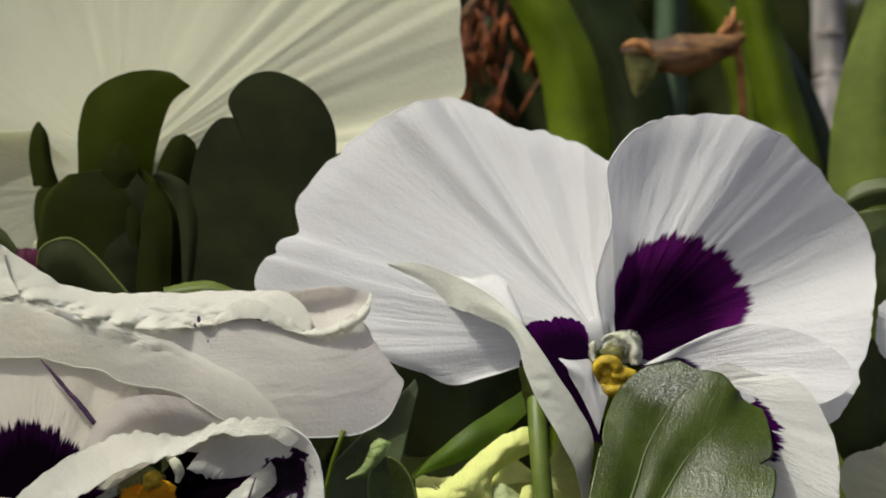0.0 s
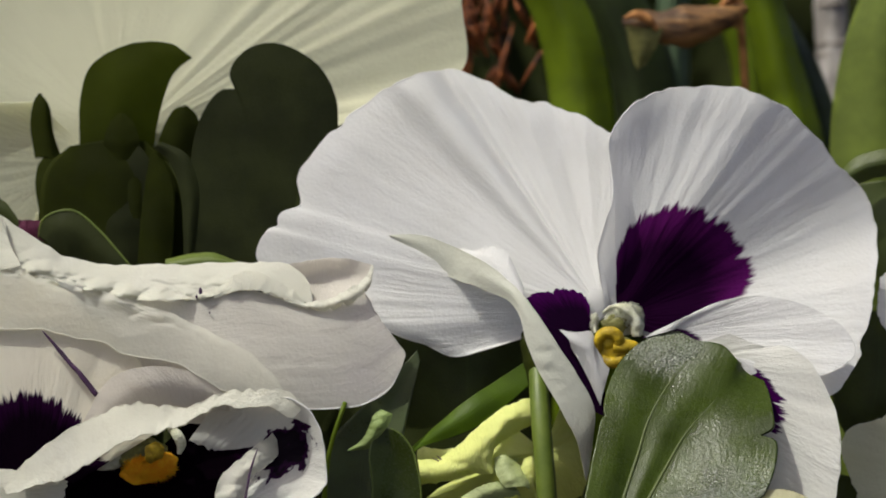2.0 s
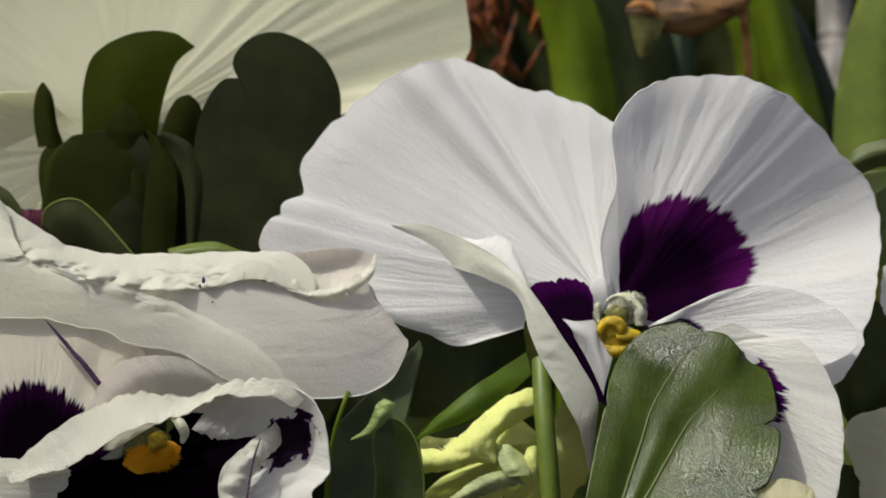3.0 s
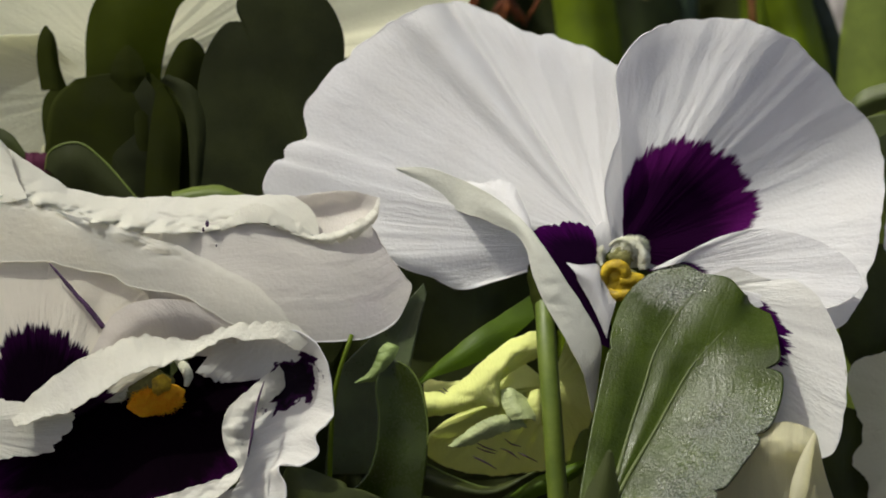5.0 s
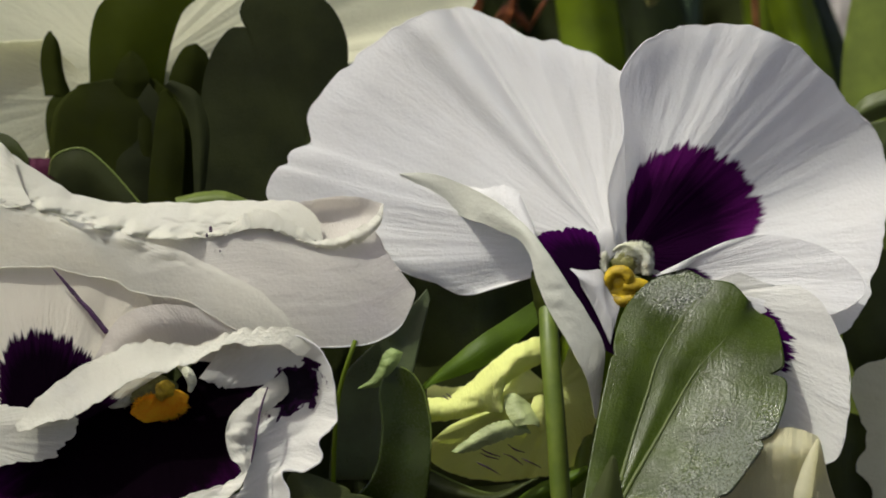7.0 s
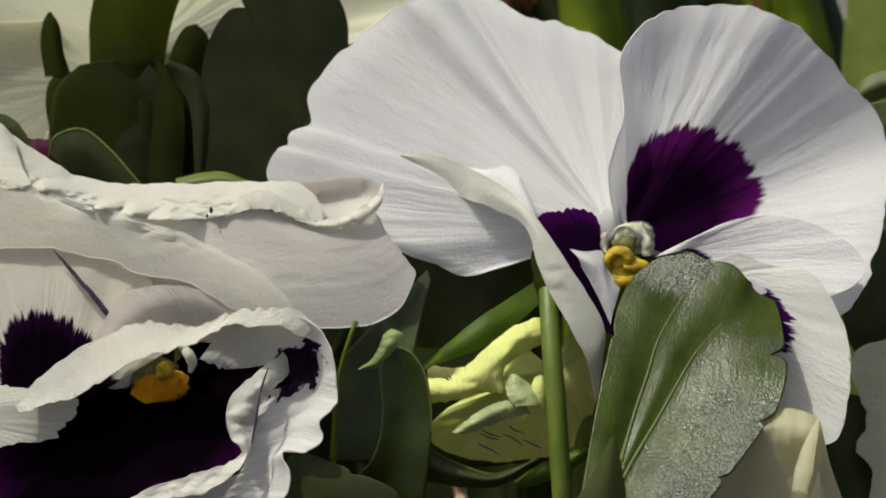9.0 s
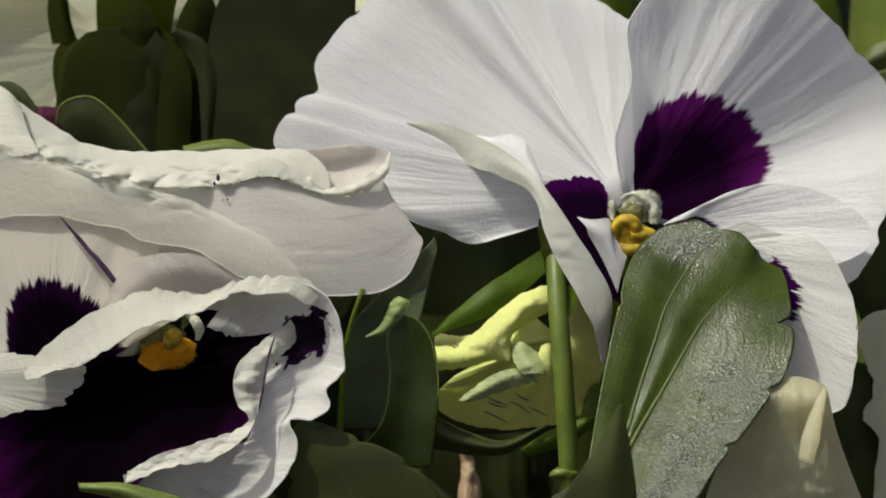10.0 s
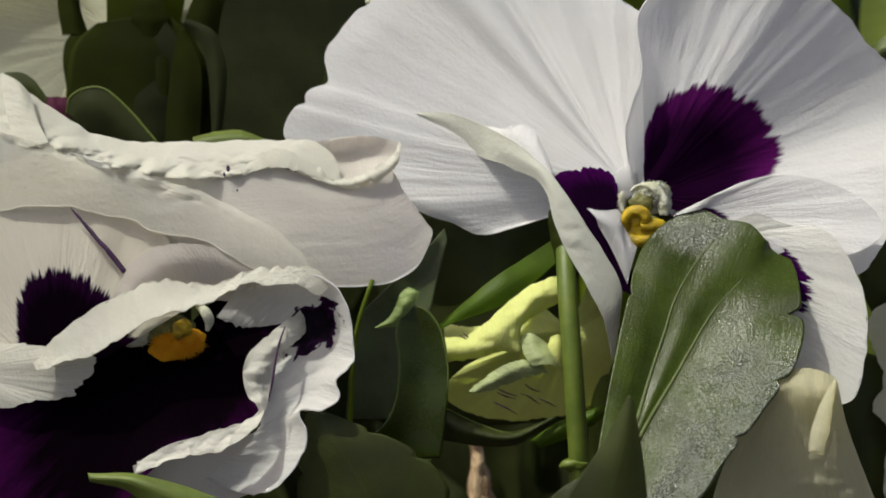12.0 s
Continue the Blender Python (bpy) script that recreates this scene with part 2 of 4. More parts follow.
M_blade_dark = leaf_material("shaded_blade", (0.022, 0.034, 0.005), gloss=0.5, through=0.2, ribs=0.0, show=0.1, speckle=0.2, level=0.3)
M_blue = leaf_material("bluish_blade", (0.08, 0.13, 0.065), gloss=0.5, ribs=0.0, show=0.1, speckle=0.2)
M_stick_dark = plain_material("dark_bark_ring", (0.10, 0.08, 0.065), (0.26, 0.23, 0.20), 200, 0.9, 0.8, 0.001)
M_path = plain_material("concrete_path", (0.07, 0.07, 0.075), (0.11, 0.11, 0.115), 25, 0.9, 0.4, 0.001)


# ---------------------------------------------------------------- shaping tools
def spot(p):
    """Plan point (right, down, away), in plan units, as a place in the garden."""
    x, y, d = p
    k = UNIT * (F + d) / F
    return BOARD @ Vector(((x - 784) * k, (441 - y) * k, -F * k))


def curve_through(points, n):
    """n points evenly along a smooth curve through the control points."""
    p = np.array(points, float)
    if len(p) == 2:
        return p[0] + (p[1] - p[0]) * np.linspace(0, 1, n)[:, None]
    q = np.vstack([2 * p[0] - p[1], p, 2 * p[-1] - p[-2]])
    fine = []
    for i in range(1, len(q) - 2):
        a, b, c, e = q[i - 1], q[i], q[i + 1], q[i + 2]
        g1, g2, g3 = (max(np.linalg.norm(y - x), 1e-3) ** 0.5 for x, y in ((a, b), (b, c), (c, e)))
        m1 = (b - a) / g1 - (c - a) / (g1 + g2) + (c - b) / g2
        m2 = (c - b) / g2 - (e - b) / (g2 + g3) + (e - c) / g3
        m1, m2 = m1 * g2, m2 * g2
        t = np.linspace(0, 1, 24, endpoint=False)[:, None]
        fine.append((2 * t ** 3 - 3 * t ** 2 + 1) * b + (t ** 3 - 2 * t ** 2 + t) * m1 + (3 * t ** 2 - 2 * t ** 3) * c + (t ** 3 - t ** 2) * m2)
    fine = np.vstack(fine + [p[-1:]])
    far = np.concatenate([[0], np.cumsum(np.linalg.norm(np.diff(fine, axis=0), axis=1))])
    want = np.linspace(0, far[-1], n)
    return np.stack([np.interp(want, far, fine[:, k]) for k in range(fine.shape[1])], 1)


def wobble(n, seed, steps):
    """Smooth random numbers from -1 to 1."""
    return np.array([noise.noise((i / n * steps, seed * 7.3, 1.7)) for i in range(n)]) * 1.6


def link_mesh(name, verts, faces, uvs, mat, parent, label="", thick=0.0):
    """One smooth mesh object, its points given in the garden, under its thing."""
    home, up = Vector(), parent
    while up:
        home, up = home + up.location, up.parent
    me = bpy.data.meshes.new(name)
    me.from_pydata([Vector(v) - home for v in verts], [], faces)
    if uvs is not None:
        layer = me.uv_layers.new(name="UVMap")
        loops = np.zeros(len(me.loops), dtype=np.int32)
        me.loops.foreach_get("vertex_index", loops)
        layer.data.foreach_set("uv", np.asarray(uvs, dtype=np.float32)[loops].ravel())
    me.polygons.foreach_set("use_smooth", [True] * len(me.polygons))
    me.materials.append(mat)
    ob = new(name, me)
    if parent:
        ob.parent = parent
    if label:
        ob["label"] = label
    if thick:
        mod = ob.modifiers.new("thickness", 'SOLIDIFY')
        mod.thickness, mod.offset, mod.use_rim = thick, 0.0, thick > 0.0001
    return ob


def grid_faces(nu, nv):
    i, j = np.meshgrid(np.arange(nu - 1), np.arange(nv - 1))
    a = (j * nu + i).ravel()
    return np.stack([a, a + 1, a + 1 + nu, a + nu], 1).tolist()


def grid_link(name, grid, mat, parent, label, thick):
    nv, nu, _ = grid.shape
    uu, vv = np.meshgrid(np.linspace(0, 1, nu), np.linspace(0, 1, nv))
    return link_mesh(name, [spot(p) for p in grid.reshape(-1, 3)], grid_faces(nu, nv),
                     np.stack([uu.ravel(), vv.ravel()], 1), mat, parent, label, thick)


def fan(name, base, rim, mat, parent, label="", belly=0.0, ruffle=8.0, waves=5.0, nick=3.0, spread=0.04, seed=1, nu=90, nv=36, ridge=(), roll=0.0, crimp=0.8, thick=0.00007, margin=0.0):
    """A petal that fans out from its base to a rim: belly bows it away, ruffle waves its rim, nick frays it,
    ridges (along, width, depth) fold it lengthwise, roll turns the rim backwards."""
    edge = curve_through(rim, nu)
    start = np.array(base, float)
    u = np.linspace(0, 1, nu)
    w1, w2 = wobble(nu, seed, waves), wobble(nu, seed + 3, waves * 8)
    w3 = wobble(nu, seed + 9, waves * 3)
    w4 = wobble(nu, seed + 31, waves * 20)
    out = edge - start
    size = np.linalg.norm(out[:, :2], axis=1, keepdims=True)
    edge = edge + out / np.maximum(size, 1) * (w2 * nick * 0.8 + w3 * nick * 0.7 + w4 * nick * 0.45)[:, None]
    fold = sum((depth * np.exp(-((u - along) / width) ** 2) for along, width, depth in ridge), np.zeros(nu))
    fine = wobble(nu, seed + 21, 46) + 0.6 * wobble(nu, seed + 23, 90)
    swell = wobble(nu, seed + 25, 12)
    rows = []
    for v in np.linspace(0, 1, nv) ** 0.85:
        s = spread + (1 - spread) * v
        p = start + (edge - start) * s
        p[:, 2] += crimp * (fine * (0.3 + 0.7 * np.clip(swell + v, 0, 1)) * min(1.0, v * 2.2) + swell * 1.6 * v)
        p[:, 2] += belly * 4 * v * (1 - v) + (w1 * ruffle + w3 * ruffle * 0.35) * v ** 2 + fold * v * (1.25 - 0.5 * v) + roll * max(0.0, v - 0.88) ** 2 * 70
        rows.append(p)
    if margin:
        rim_line(rows[-1], margin, M_white, parent)
    return grid_link(name, np.array(rows), mat, parent, label, thick)


def sheet(name, rows, mat, parent, label="", ruffle=4.0, waves=6.0, nick=2.0, teeth=(0, 0), notches=(), seed=1, nu=80, nv=24, pucker=(), thick=0.00007, margin=0.0, rims=(0, -1)):
    """A blade or petal strip stretched smoothly over rows of control points, from one edge to the other;
    notches (edge, along or plan point, width, depth) bite into an edge."""
    lines = np.array([curve_through(r, nu) for r in rows])
    w1, w2 = wobble(nu, seed, waves), wobble(nu, seed + 5, waves * 4)
    count, bite = teeth
    if bite:
        u = np.linspace(0, 1, nu)
        notch = (1 - np.abs(np.sin(np.pi * count * u))) ** 3 * bite
        middle = lines[len(lines) // 2]
        for k in (0, -1):
            way = middle - lines[k]
            lines[k] += way / np.maximum(np.linalg.norm(way, axis=1, keepdims=True), 1) * notch[:, None]
    for k, along, wide, deep in notches:
        u = np.linspace(0, 1, nu)
        if isinstance(along, tuple):
            along = u[np.argmin(np.linalg.norm(lines[k][:, :2] - np.array(along), axis=1))]
        way = lines[1 if k == 0 else -2] - lines[k]
        lines[k] += way / np.maximum(np.linalg.norm(way, axis=1, keepdims=True), 1) * (np.exp(-np.abs((u - along) / wide) ** 1.3) * deep)[:, None]
    lines[0][:, 1] += w2 * nick
    lines[-1][:, 1] += wobble(nu, seed + 8, waves * 4) * nick
    grid = np.array([curve_through(lines[:, i], nv) for i in range(nu)]).transpose(1, 0, 2)
    v = np.linspace(-1, 1, nv)[:, None] ** 2
    grid[:, :, 2] += w1[None] * ruffle * v + wobble(nu, seed + 2, waves * 2)[None] * ruffle * 0.4
    for um, uh, vm, vh, amount in pucker:
        for j in range(nv):
            for i in range(nu):
                k = math.exp(-((i / nu - um) / uh) ** 2 - ((j / nv - vm) / vh) ** 2)
                q = Vector((grid[j, i, 0] / 62, grid[j, i, 1] / 30, seed))
                grid[j, i, 2] += amount * k * (0.9 - 2.4 * abs(noise.noise(q)) - 1.0 * abs(noise.noise(q * 2.1)) - 0.6 * abs(noise.noise(q * 4.3)))
    for k in rims if margin else ():
        rim_line(grid[k], margin, M_white if mat == M_cup else mat, parent)
    return grid_link(name, grid, mat, parent, label, thick)


def rim_line(line, radius, mat, parent):
    """The slightly thickened margin along a petal's edge, a tube added for its sunlit rim."""
    n = len(line)
    tube("petal_margin", [tuple(p) for p in line[::3]], (radius * 0.5, radius, radius * 0.8, radius * 1.1, radius, radius * 0.5), mat, parent, sides=6, n=n)


def tube(name, points, radii, mat, parent, label="", sides=14, n=40, knobs=0.0, seed=1):
    """A round stem along a curve, in plan units, capped at both ends."""
    line = curve_through(points, n)
    rad = np.interp(np.linspace(0, 1, n), np.linspace(0, 1, len(radii)), radii)
    world_line = [spot(p) for p in line]
    verts, uvs = [], []
    for i, c in enumerate(world_line):
        way = (world_line[min(i + 1, n - 1)] - world_line[max(i - 1, 0)]).normalized()
        one = way.cross(Vector((0.31, 0.9, 0.2))).normalized()
        two = way.cross(one)
        for s in range(sides):
            a = 2 * math.pi * s / sides
            r = rad[i] * UNIT * (1 + knobs * noise.noise((c * 700) + Vector((math.cos(a), math.sin(a), seed))))
            verts.append(c + (one * math.cos(a) + two * math.sin(a)) * r)
            uvs.append((i / n, s / sides))
    faces = [(i * sides + s, i * sides + (s + 1) % sides, (i + 1) * sides + (s + 1) % sides, (i + 1) * sides + s)
             for i in range(n - 1) for s in range(sides)]
    faces += [tuple(range(sides - 1, -1, -1)), tuple(range((n - 1) * sides, n * sides))]
    return link_mesh(name, verts, faces, uvs, mat, parent, label)


def lump(name, centre, size, mat, parent, label="", rough=0.15, freq=1.5, seed=1, rows=18, turn=0.0):
    """An uneven rounded body; size (right, down, away) in plan units, turned in the plan by some degrees."""
    verts, uvs = [], []
    cols = rows * 2
    ca, sa = math.cos(radians(turn)), math.sin(radians(turn))
    for i in range(rows + 1):
        for j in range(cols):
            a, b = math.pi * i / rows, 2 * math.pi * j / cols
            n = Vector((math.sin(a) * math.cos(b), math.cos(a), math.sin(a) * math.sin(b)))
            k = 1 + rough * noise.noise(n * freq + Vector((seed * 3.1, 0, 0)))
            x, y, d = n.x * size[0] * k, n.y * size[1] * k, n.z * size[2] * k
            verts.append(spot((centre[0] + x * ca - y * sa, centre[1] + x * sa + y * ca, centre[2] + d)))
            uvs.append((j / cols, i / rows))
    faces = [(i * cols + j, i * cols + (j + 1) % cols, (i + 1) * cols + (j + 1) % cols, (i + 1) * cols + j)
             for i in range(rows) for j in range(cols)]
    return link_mesh(name, verts, faces, uvs, mat, parent, label)


def thing(name, foot, label, category, group=""):
    """An Empty at the foot of a thing, on the soil."""
    ob = new(name)
    ob.empty_display_size = 0.01
    p = spot(foot)
    ob.location = (p.x, p.y, 0.0)
    bpy.context.view_layer.update()
    return tagged(ob, label, category, group)


def foot_of(p):
    """The plan point on the soil right under a plan point."""
    w = spot(p)
    q = BOARD.inverted() @ Vector((w.x, w.y, -0.004))
    k = -q.z / F
    return (784 + q.x / k, 441 - q.y / k, (k / UNIT - 1) * F)

# ---------------------------------------------------------------- ground
def slab(name, x0, x1, y0, y1, z, mat, label, nx=2, ny=2, rough=0.0):
    verts, faces = [], []
    for j in range(ny):
        for i in range(nx):
            x, y = x0 + (x1 - x0) * i / (nx - 1), y0 + (y1 - y0) * j / (ny - 1)
            edge = min(i, j, nx - 1 - i, ny - 1 - j) == 0
            h = 0 if edge else rough * (noise.fractal((x * 30, y * 30, 0.5), 0.6, 2.0, 4))
            verts.append((x, y, z + h))
    faces = grid_faces(nx, ny)
    return tagged(link_mesh(name, verts, faces, None, mat, None), label, name, kind="structure")


slab("ground", -400, 400, -400, 800, -0.006, M_soil, "dark bare garden soil all round the bed")
slab("flower_bed", -0.6, 0.6, -0.5, 0.95, 0.0, M_soil, "dark crumbly soil of the flower bed", 120, 140, 0.006)
slab("path", -6, 6, 1.0, 3.0, 0.006, M_path, "grey concrete path behind the flower bed")

# ---------------------------------------------------------------- main pansy
main = thing("pansy_plant", (1000, 900, 140), "white pansy with purple blotches, facing the sun on a green stem", "pansy", "pansies")
fan("petal", (1062, 600, 20),
    [(935, 645, 22), (860, 668, 42), (800, 682, 60), (755, 664, 62), (690, 638, 58), (560, 575, 72), (455, 512, 88), (452, 486, 90), (468, 457, 92), (486, 451, 94), (488, 432, 96), (508, 420, 98), (531, 412, 102),
     (527, 374, 112), (538, 342, 118), (560, 315, 124), (640, 240, 146), (740, 184, 160), (790, 176, 166), (850, 190, 170), (910, 224, 160), (975, 238, 152), (1075, 288, 130), (1120, 400, 90)],
    M_white, main, "broad upper white petal", belly=16, ruffle=7, waves=6, nick=5.5, seed=2, nu=340, nv=60, crimp=0.38, margin=1.5, ridge=((0.66, 0.030, -38), (0.70, 0.014, 38), (0.735, 0.028, 22), (0.80, 0.012, -5), (0.84, 0.012, 5), (0.88, 0.012, -5)), roll=6)
fan("petal", (1090, 612, 6),
    [(1064, 585, 0), (1057, 480, -16), (1082, 395, 0), (1076, 296, 24), (1110, 246, 40), (1180, 210, 70), (1270, 202, 74), (1345, 220, 70), (1412, 264, 94), (1472, 330, 128),
     (1522, 392, 152), (1550, 470, 142), (1546, 560, 76), (1528, 630, 30), (1480, 745, -30), (1300, 760, -20)],
    M_white_purple, main, "upper white petal with ragged purple blotch", belly=24, ruffle=6, waves=5, nick=5, seed=5, nu=360, nv=60, crimp=0.8, margin=1.5, roll=6,
    ridge=((0.335, 0.008, -1.5), (0.355, 0.007, 1.3), (0.38, 0.008, -2), (0.40, 0.007, 1.6), (0.425, 0.008, -1.5), (0.445, 0.007, 1.8), (0.47, 0.008, -1.6)))
fan("petal", (1040, 655, -14), [(958, 672, -14), (936, 628, 4), (926, 584, 20), (938, 570, 24), (962, 566, 22), (1000, 563, 16), (1024, 567, 10), (1038, 584, 4), (1042, 618, -6)],
    M_inner_purple, main, "purple base of the upper petal", belly=2, ruffle=1, nick=4, waves=5, crimp=0.2, seed=8, nu=130, nv=30)
sheet("petal_fold", [[(686, 466, 90), (742, 467, 84), (798, 487, 68), (824, 499, 36), (852, 514, 14), (895, 546, -14), (930, 582, -44), (968, 638, -64), (1014, 708, -76), (1048, 772, -76), (1046, 830, -72), (1036, 900, -68)],
                     [(686, 467, 88), (742, 482, 80), (797, 514, 64), (822, 525, 32), (850, 537, 8), (900, 565, -28), (929, 606, -56), (962, 668, -74), (1008, 745, -84), (1040, 800, -82), (1036, 850, -76), (1034, 900, -69)],
                     [(687, 468, 89), (738, 498, 82), (796, 541, 66), (822, 551, 32), (850, 561, 12), (898, 584, -22), (915, 604, -44), (932, 664, -66), (958, 720, -80), (994, 782, -92), (1018, 830, -88), (1028, 870, -78), (1033, 900, -70)]],
      M_strip, main, "rolled-back edge of the side petal", margin=1.2, ruffle=2, nick=1.5, seed=11, nu=110, pucker=((0.66, 0.16, 0.5, 0.6, 2.5),))
sheet("petal", [[(812, 489, 60), (832, 494, 40), (852, 491, 26), (874, 488, 20), (893, 497, 16), (908, 524, 8), (919, 548, -4), (924, 562, -12)],
                [(814, 494, 54), (834, 502, 32), (858, 507, 16), (880, 514, 6), (898, 528, -4), (912, 549, -16), (920, 562, -24), (926, 573, -30)],
                [(816, 498, 50), (838, 510, 27), (864, 526, 8), (886, 542, -8), (904, 558, -22), (914, 568, -30), (922, 577, -37), (928, 585, -42)]],
      M_white, main, "sunlit inner face of the side petal", margin=0.9, rims=(0,), ruffle=1, nick=1, seed=14, nu=60, nv=20)
sheet("petal", [[(930, 640, -20), (990, 650, -20), (1056, 650, -20)], [(955, 690, -30), (1010, 712, -34), (1066, 720, -30)], [(990, 740, -44), (1032, 768, -46), (1070, 790, -44)]],
      M_shadow_purple, main, "purple inner side of the folded petal, shade put in", ruffle=2, nick=1, seed=13, nu=30, nv=20)
sheet("petal_fold", [[(988, 634, -40), (1015, 640, -44), (1044, 638, -40), (1052, 668, -40), (1076, 704, -44)],
                     [(1004, 652, -52), (1026, 662, -56), (1042, 680, -56), (1056, 712, -56), (1066, 740, -54)],
                     [(1008, 664, -44), (1024, 690, -46), (1036, 712, -46), (1050, 742, -48), (1060, 770, -50)]],
      M_white, main, "small white flap beside the throat", margin=2.0, ruffle=1, nick=1, seed=12, nu=30, nv=12)
fan("petal", (1130, 650, -20), [(1190, 634, -34), (1250, 592, -34), (1340, 574, -30), (1420, 590, -30), (1480, 622, -36), (1512, 664, -44), (1500, 690, -58), (1446, 715, -72), (1380, 700, -70), (1300, 720, -66), (1220, 720, -60)],
    M_side_purple, main, "small side petal", margin=0.9, belly=-8, ruffle=5, waves=3, nick=2, seed=15, nu=90, nv=30)
fan("petal", (1140, 690, -30), [(1290, 640, -60), (1350, 664, -66), (1388, 662, -72), (1432, 690, -84), (1466, 752, -100), (1484, 840, -120), (1480, 910, -130), (1454, 975, -140), (1390, 985, -136), (1310, 960, -120), (1200, 940, -100), (1120, 880, -80)],
    M_low_purple, main, "lower petal with purple blotch", margin=0.9, belly=4, ruffle=8, waves=4, nick=3, seed=17, nu=110, nv=36)
def hairs(name, centre, size, count, length, mat, parent, label, seed):
    """Short stiff hairs standing all round a rounded body, one mesh."""
    r = random.Random(seed)
    verts, faces = [], []
    for _ in range(count):
        n = Vector((r.gauss(0, 1), r.gauss(0, 1), r.gauss(-0.4, 1))).normalized()
        foot = Vector((centre[0] + n.x * size[0] * 0.9, centre[1] + n.y * size[1] * 0.9, centre[2] + n.z * size[2] * 0.9))
        tip = foot + (n + Vector((r.uniform(-0.4, 0.4), r.uniform(-0.4, 0.4), 0))) * length * r.uniform(0.6, 1.2)
        side = n.cross(Vector((0.2, 0.3, 0.9))).normalized() * 1.3
        other = n.cross(side).normalized() * 1.3
        k = len(verts)
        verts += [spot(foot + side), spot(foot - side * 0.5 + other), spot(foot - side * 0.5 - other), spot(tip)]
        faces += [(k, k + 1, k + 3), (k + 1, k + 2, k + 3), (k + 2, k, k + 3)]
    link_mesh(name, verts, faces, None, mat, parent, label)


lump("throat", (1054, 590, 12), (20, 30, 4), M_white, main, "white tissue at the petal bases", rough=0.15, seed=4)
lump("throat", (1099, 618, -8), (33, 27, 5), M_hair, main, "pale back of the throat", rough=0.12, seed=3, rows=22)
tube("throat", [(1064, 604, -8), (1074, 596, -12), (1092, 593, -14), (1112, 602, -14), (1123, 620, -14), (1124, 646, -14)], (2, 4, 7, 12, 13, 8), M_hair, main, "hairy pale arch of the throat", sides=18, knobs=0.35)
tube("throat", [(1052, 606, -10), (1049, 622, -14), (1051, 640, -18)], (3, 6, 4), M_hair, main, "small hairy lobe of the throat", sides=14, knobs=0.2)
hairs("throat_hair", (1108, 610, -14), (27, 22, 8), 700, 7, M_hair, main, "short white throat hairs", 1)
hairs("throat_hair", (1050, 622, -14), (6, 17, 5), 200, 5, M_hair, main, "short white throat hairs", 2)
lump("throat", (1086, 626, -18), (22, 17, 6), M_cavity, main, "olive hollow of the throat", rough=0.4, seed=9)
lump("throat", (1082, 668, -26), (34, 26, 8), M_cavity, main, "olive floor of the throat", rough=0.3, seed=12)
tube("throat", [(1060, 672, -32), (1056, 654, -38), (1066, 641, -42), (1082, 640, -44), (1092, 652, -42), (1086, 664, -38)], (6, 9, 11, 12, 11, 6), M_yellow, main, "yellow hooked stigma of the throat", sides=16, knobs=0.3)
lump("throat", (1074, 656, -36), (15, 14, 7), M_yellow, main, "yellow hollow of the hook", rough=0.2, seed=18)
tube("throat", [(1082, 664, -38), (1102, 663, -38), (1122, 666, -34), (1136, 672, -30)], (9, 12, 10, 5), M_yellow, main, "yellow arm of the throat", sides=16, knobs=0.4)
lump("throat", (1090, 674, -32), (36, 24, 8), M_yellow, main, "yellow floor of the throat", rough=0.2, seed=19)
tube("throat", [(1062, 684, -36), (1078, 692, -38), (1096, 688, -36), (1110, 678, -32)], (6, 11, 11, 6), M_yellow, main, "yellow lip of the throat", sides=16, knobs=0.2)
stem_line = [(944, 636, 60), (949, 700, -16), (954, 790, -70), (963, 900, -94), (970, 1000, -98), (976, 1100, -96), foot_of((968, 1100, -60))]
tube("calyx", [(938, 640, 30), (946, 668, 6), (952, 700, -12), (955, 735, -30), (956, 752, -40)], (20, 27, 26, 23, 18), M_sepal, main, "green calyx under the bloom, darkened for shade", sides=18, knobs=0.12)
tube("stem", stem_line, (17, 17.5, 18.5, 20, 21), M_stem, main, "straight green flower stem")
lump("stem_node", (968, 1092, -100), (25, 13, 20), M_stem, main, "swollen pale node on the stem", rough=0.3, seed=5, rows=14)


def lean(points, lift, tip=0.0):
    """The glossy leaf leans back: its tip lies far behind its foot and rolls over; lift raises an edge towards the front."""
    return [(x, y, -84 - 350 * max(0.0, (y - 650) / 600) ** 1.25 - lift * math.sin(math.pi * min(1.0, max(0.0, (y - 630) / 600)) ** 1.3)
             + 18 * max(0.0, 1 - (y - 632) / 60) ** 2 + tip * max(0.0, 1 - (y - 635) / 160)) for x, y in points]


vein_a = lean([(1230, 654), (1214, 689), (1178, 734), (1143, 799), (1128, 849), (1105, 920), (1085, 990), (1066, 1060), (1046, 1140), (1030, 1230)], -14, 34)
vein_b = lean([(1303, 690), (1268, 754), (1218, 809), (1198, 839), (1148, 929), (1090, 1030), (1068, 1080), (1048, 1150), (1031, 1230)], -14, 26)
leaf_left = lean([(1190, 634), (1136, 656), (1094, 692), (1072, 740), (1062, 785), (1042, 880), (1022, 990), (1008, 1080), (1004, 1150), (1026, 1230)], 2, 46)
leaf_right = lean([(1310, 692), (1332, 702), (1355, 740), (1366, 782), (1374, 850), (1360, 908), (1334, 950), (1274, 1032), (1236, 1082), (1196, 1144), (1130, 1205), (1034, 1240)], 28, 110)


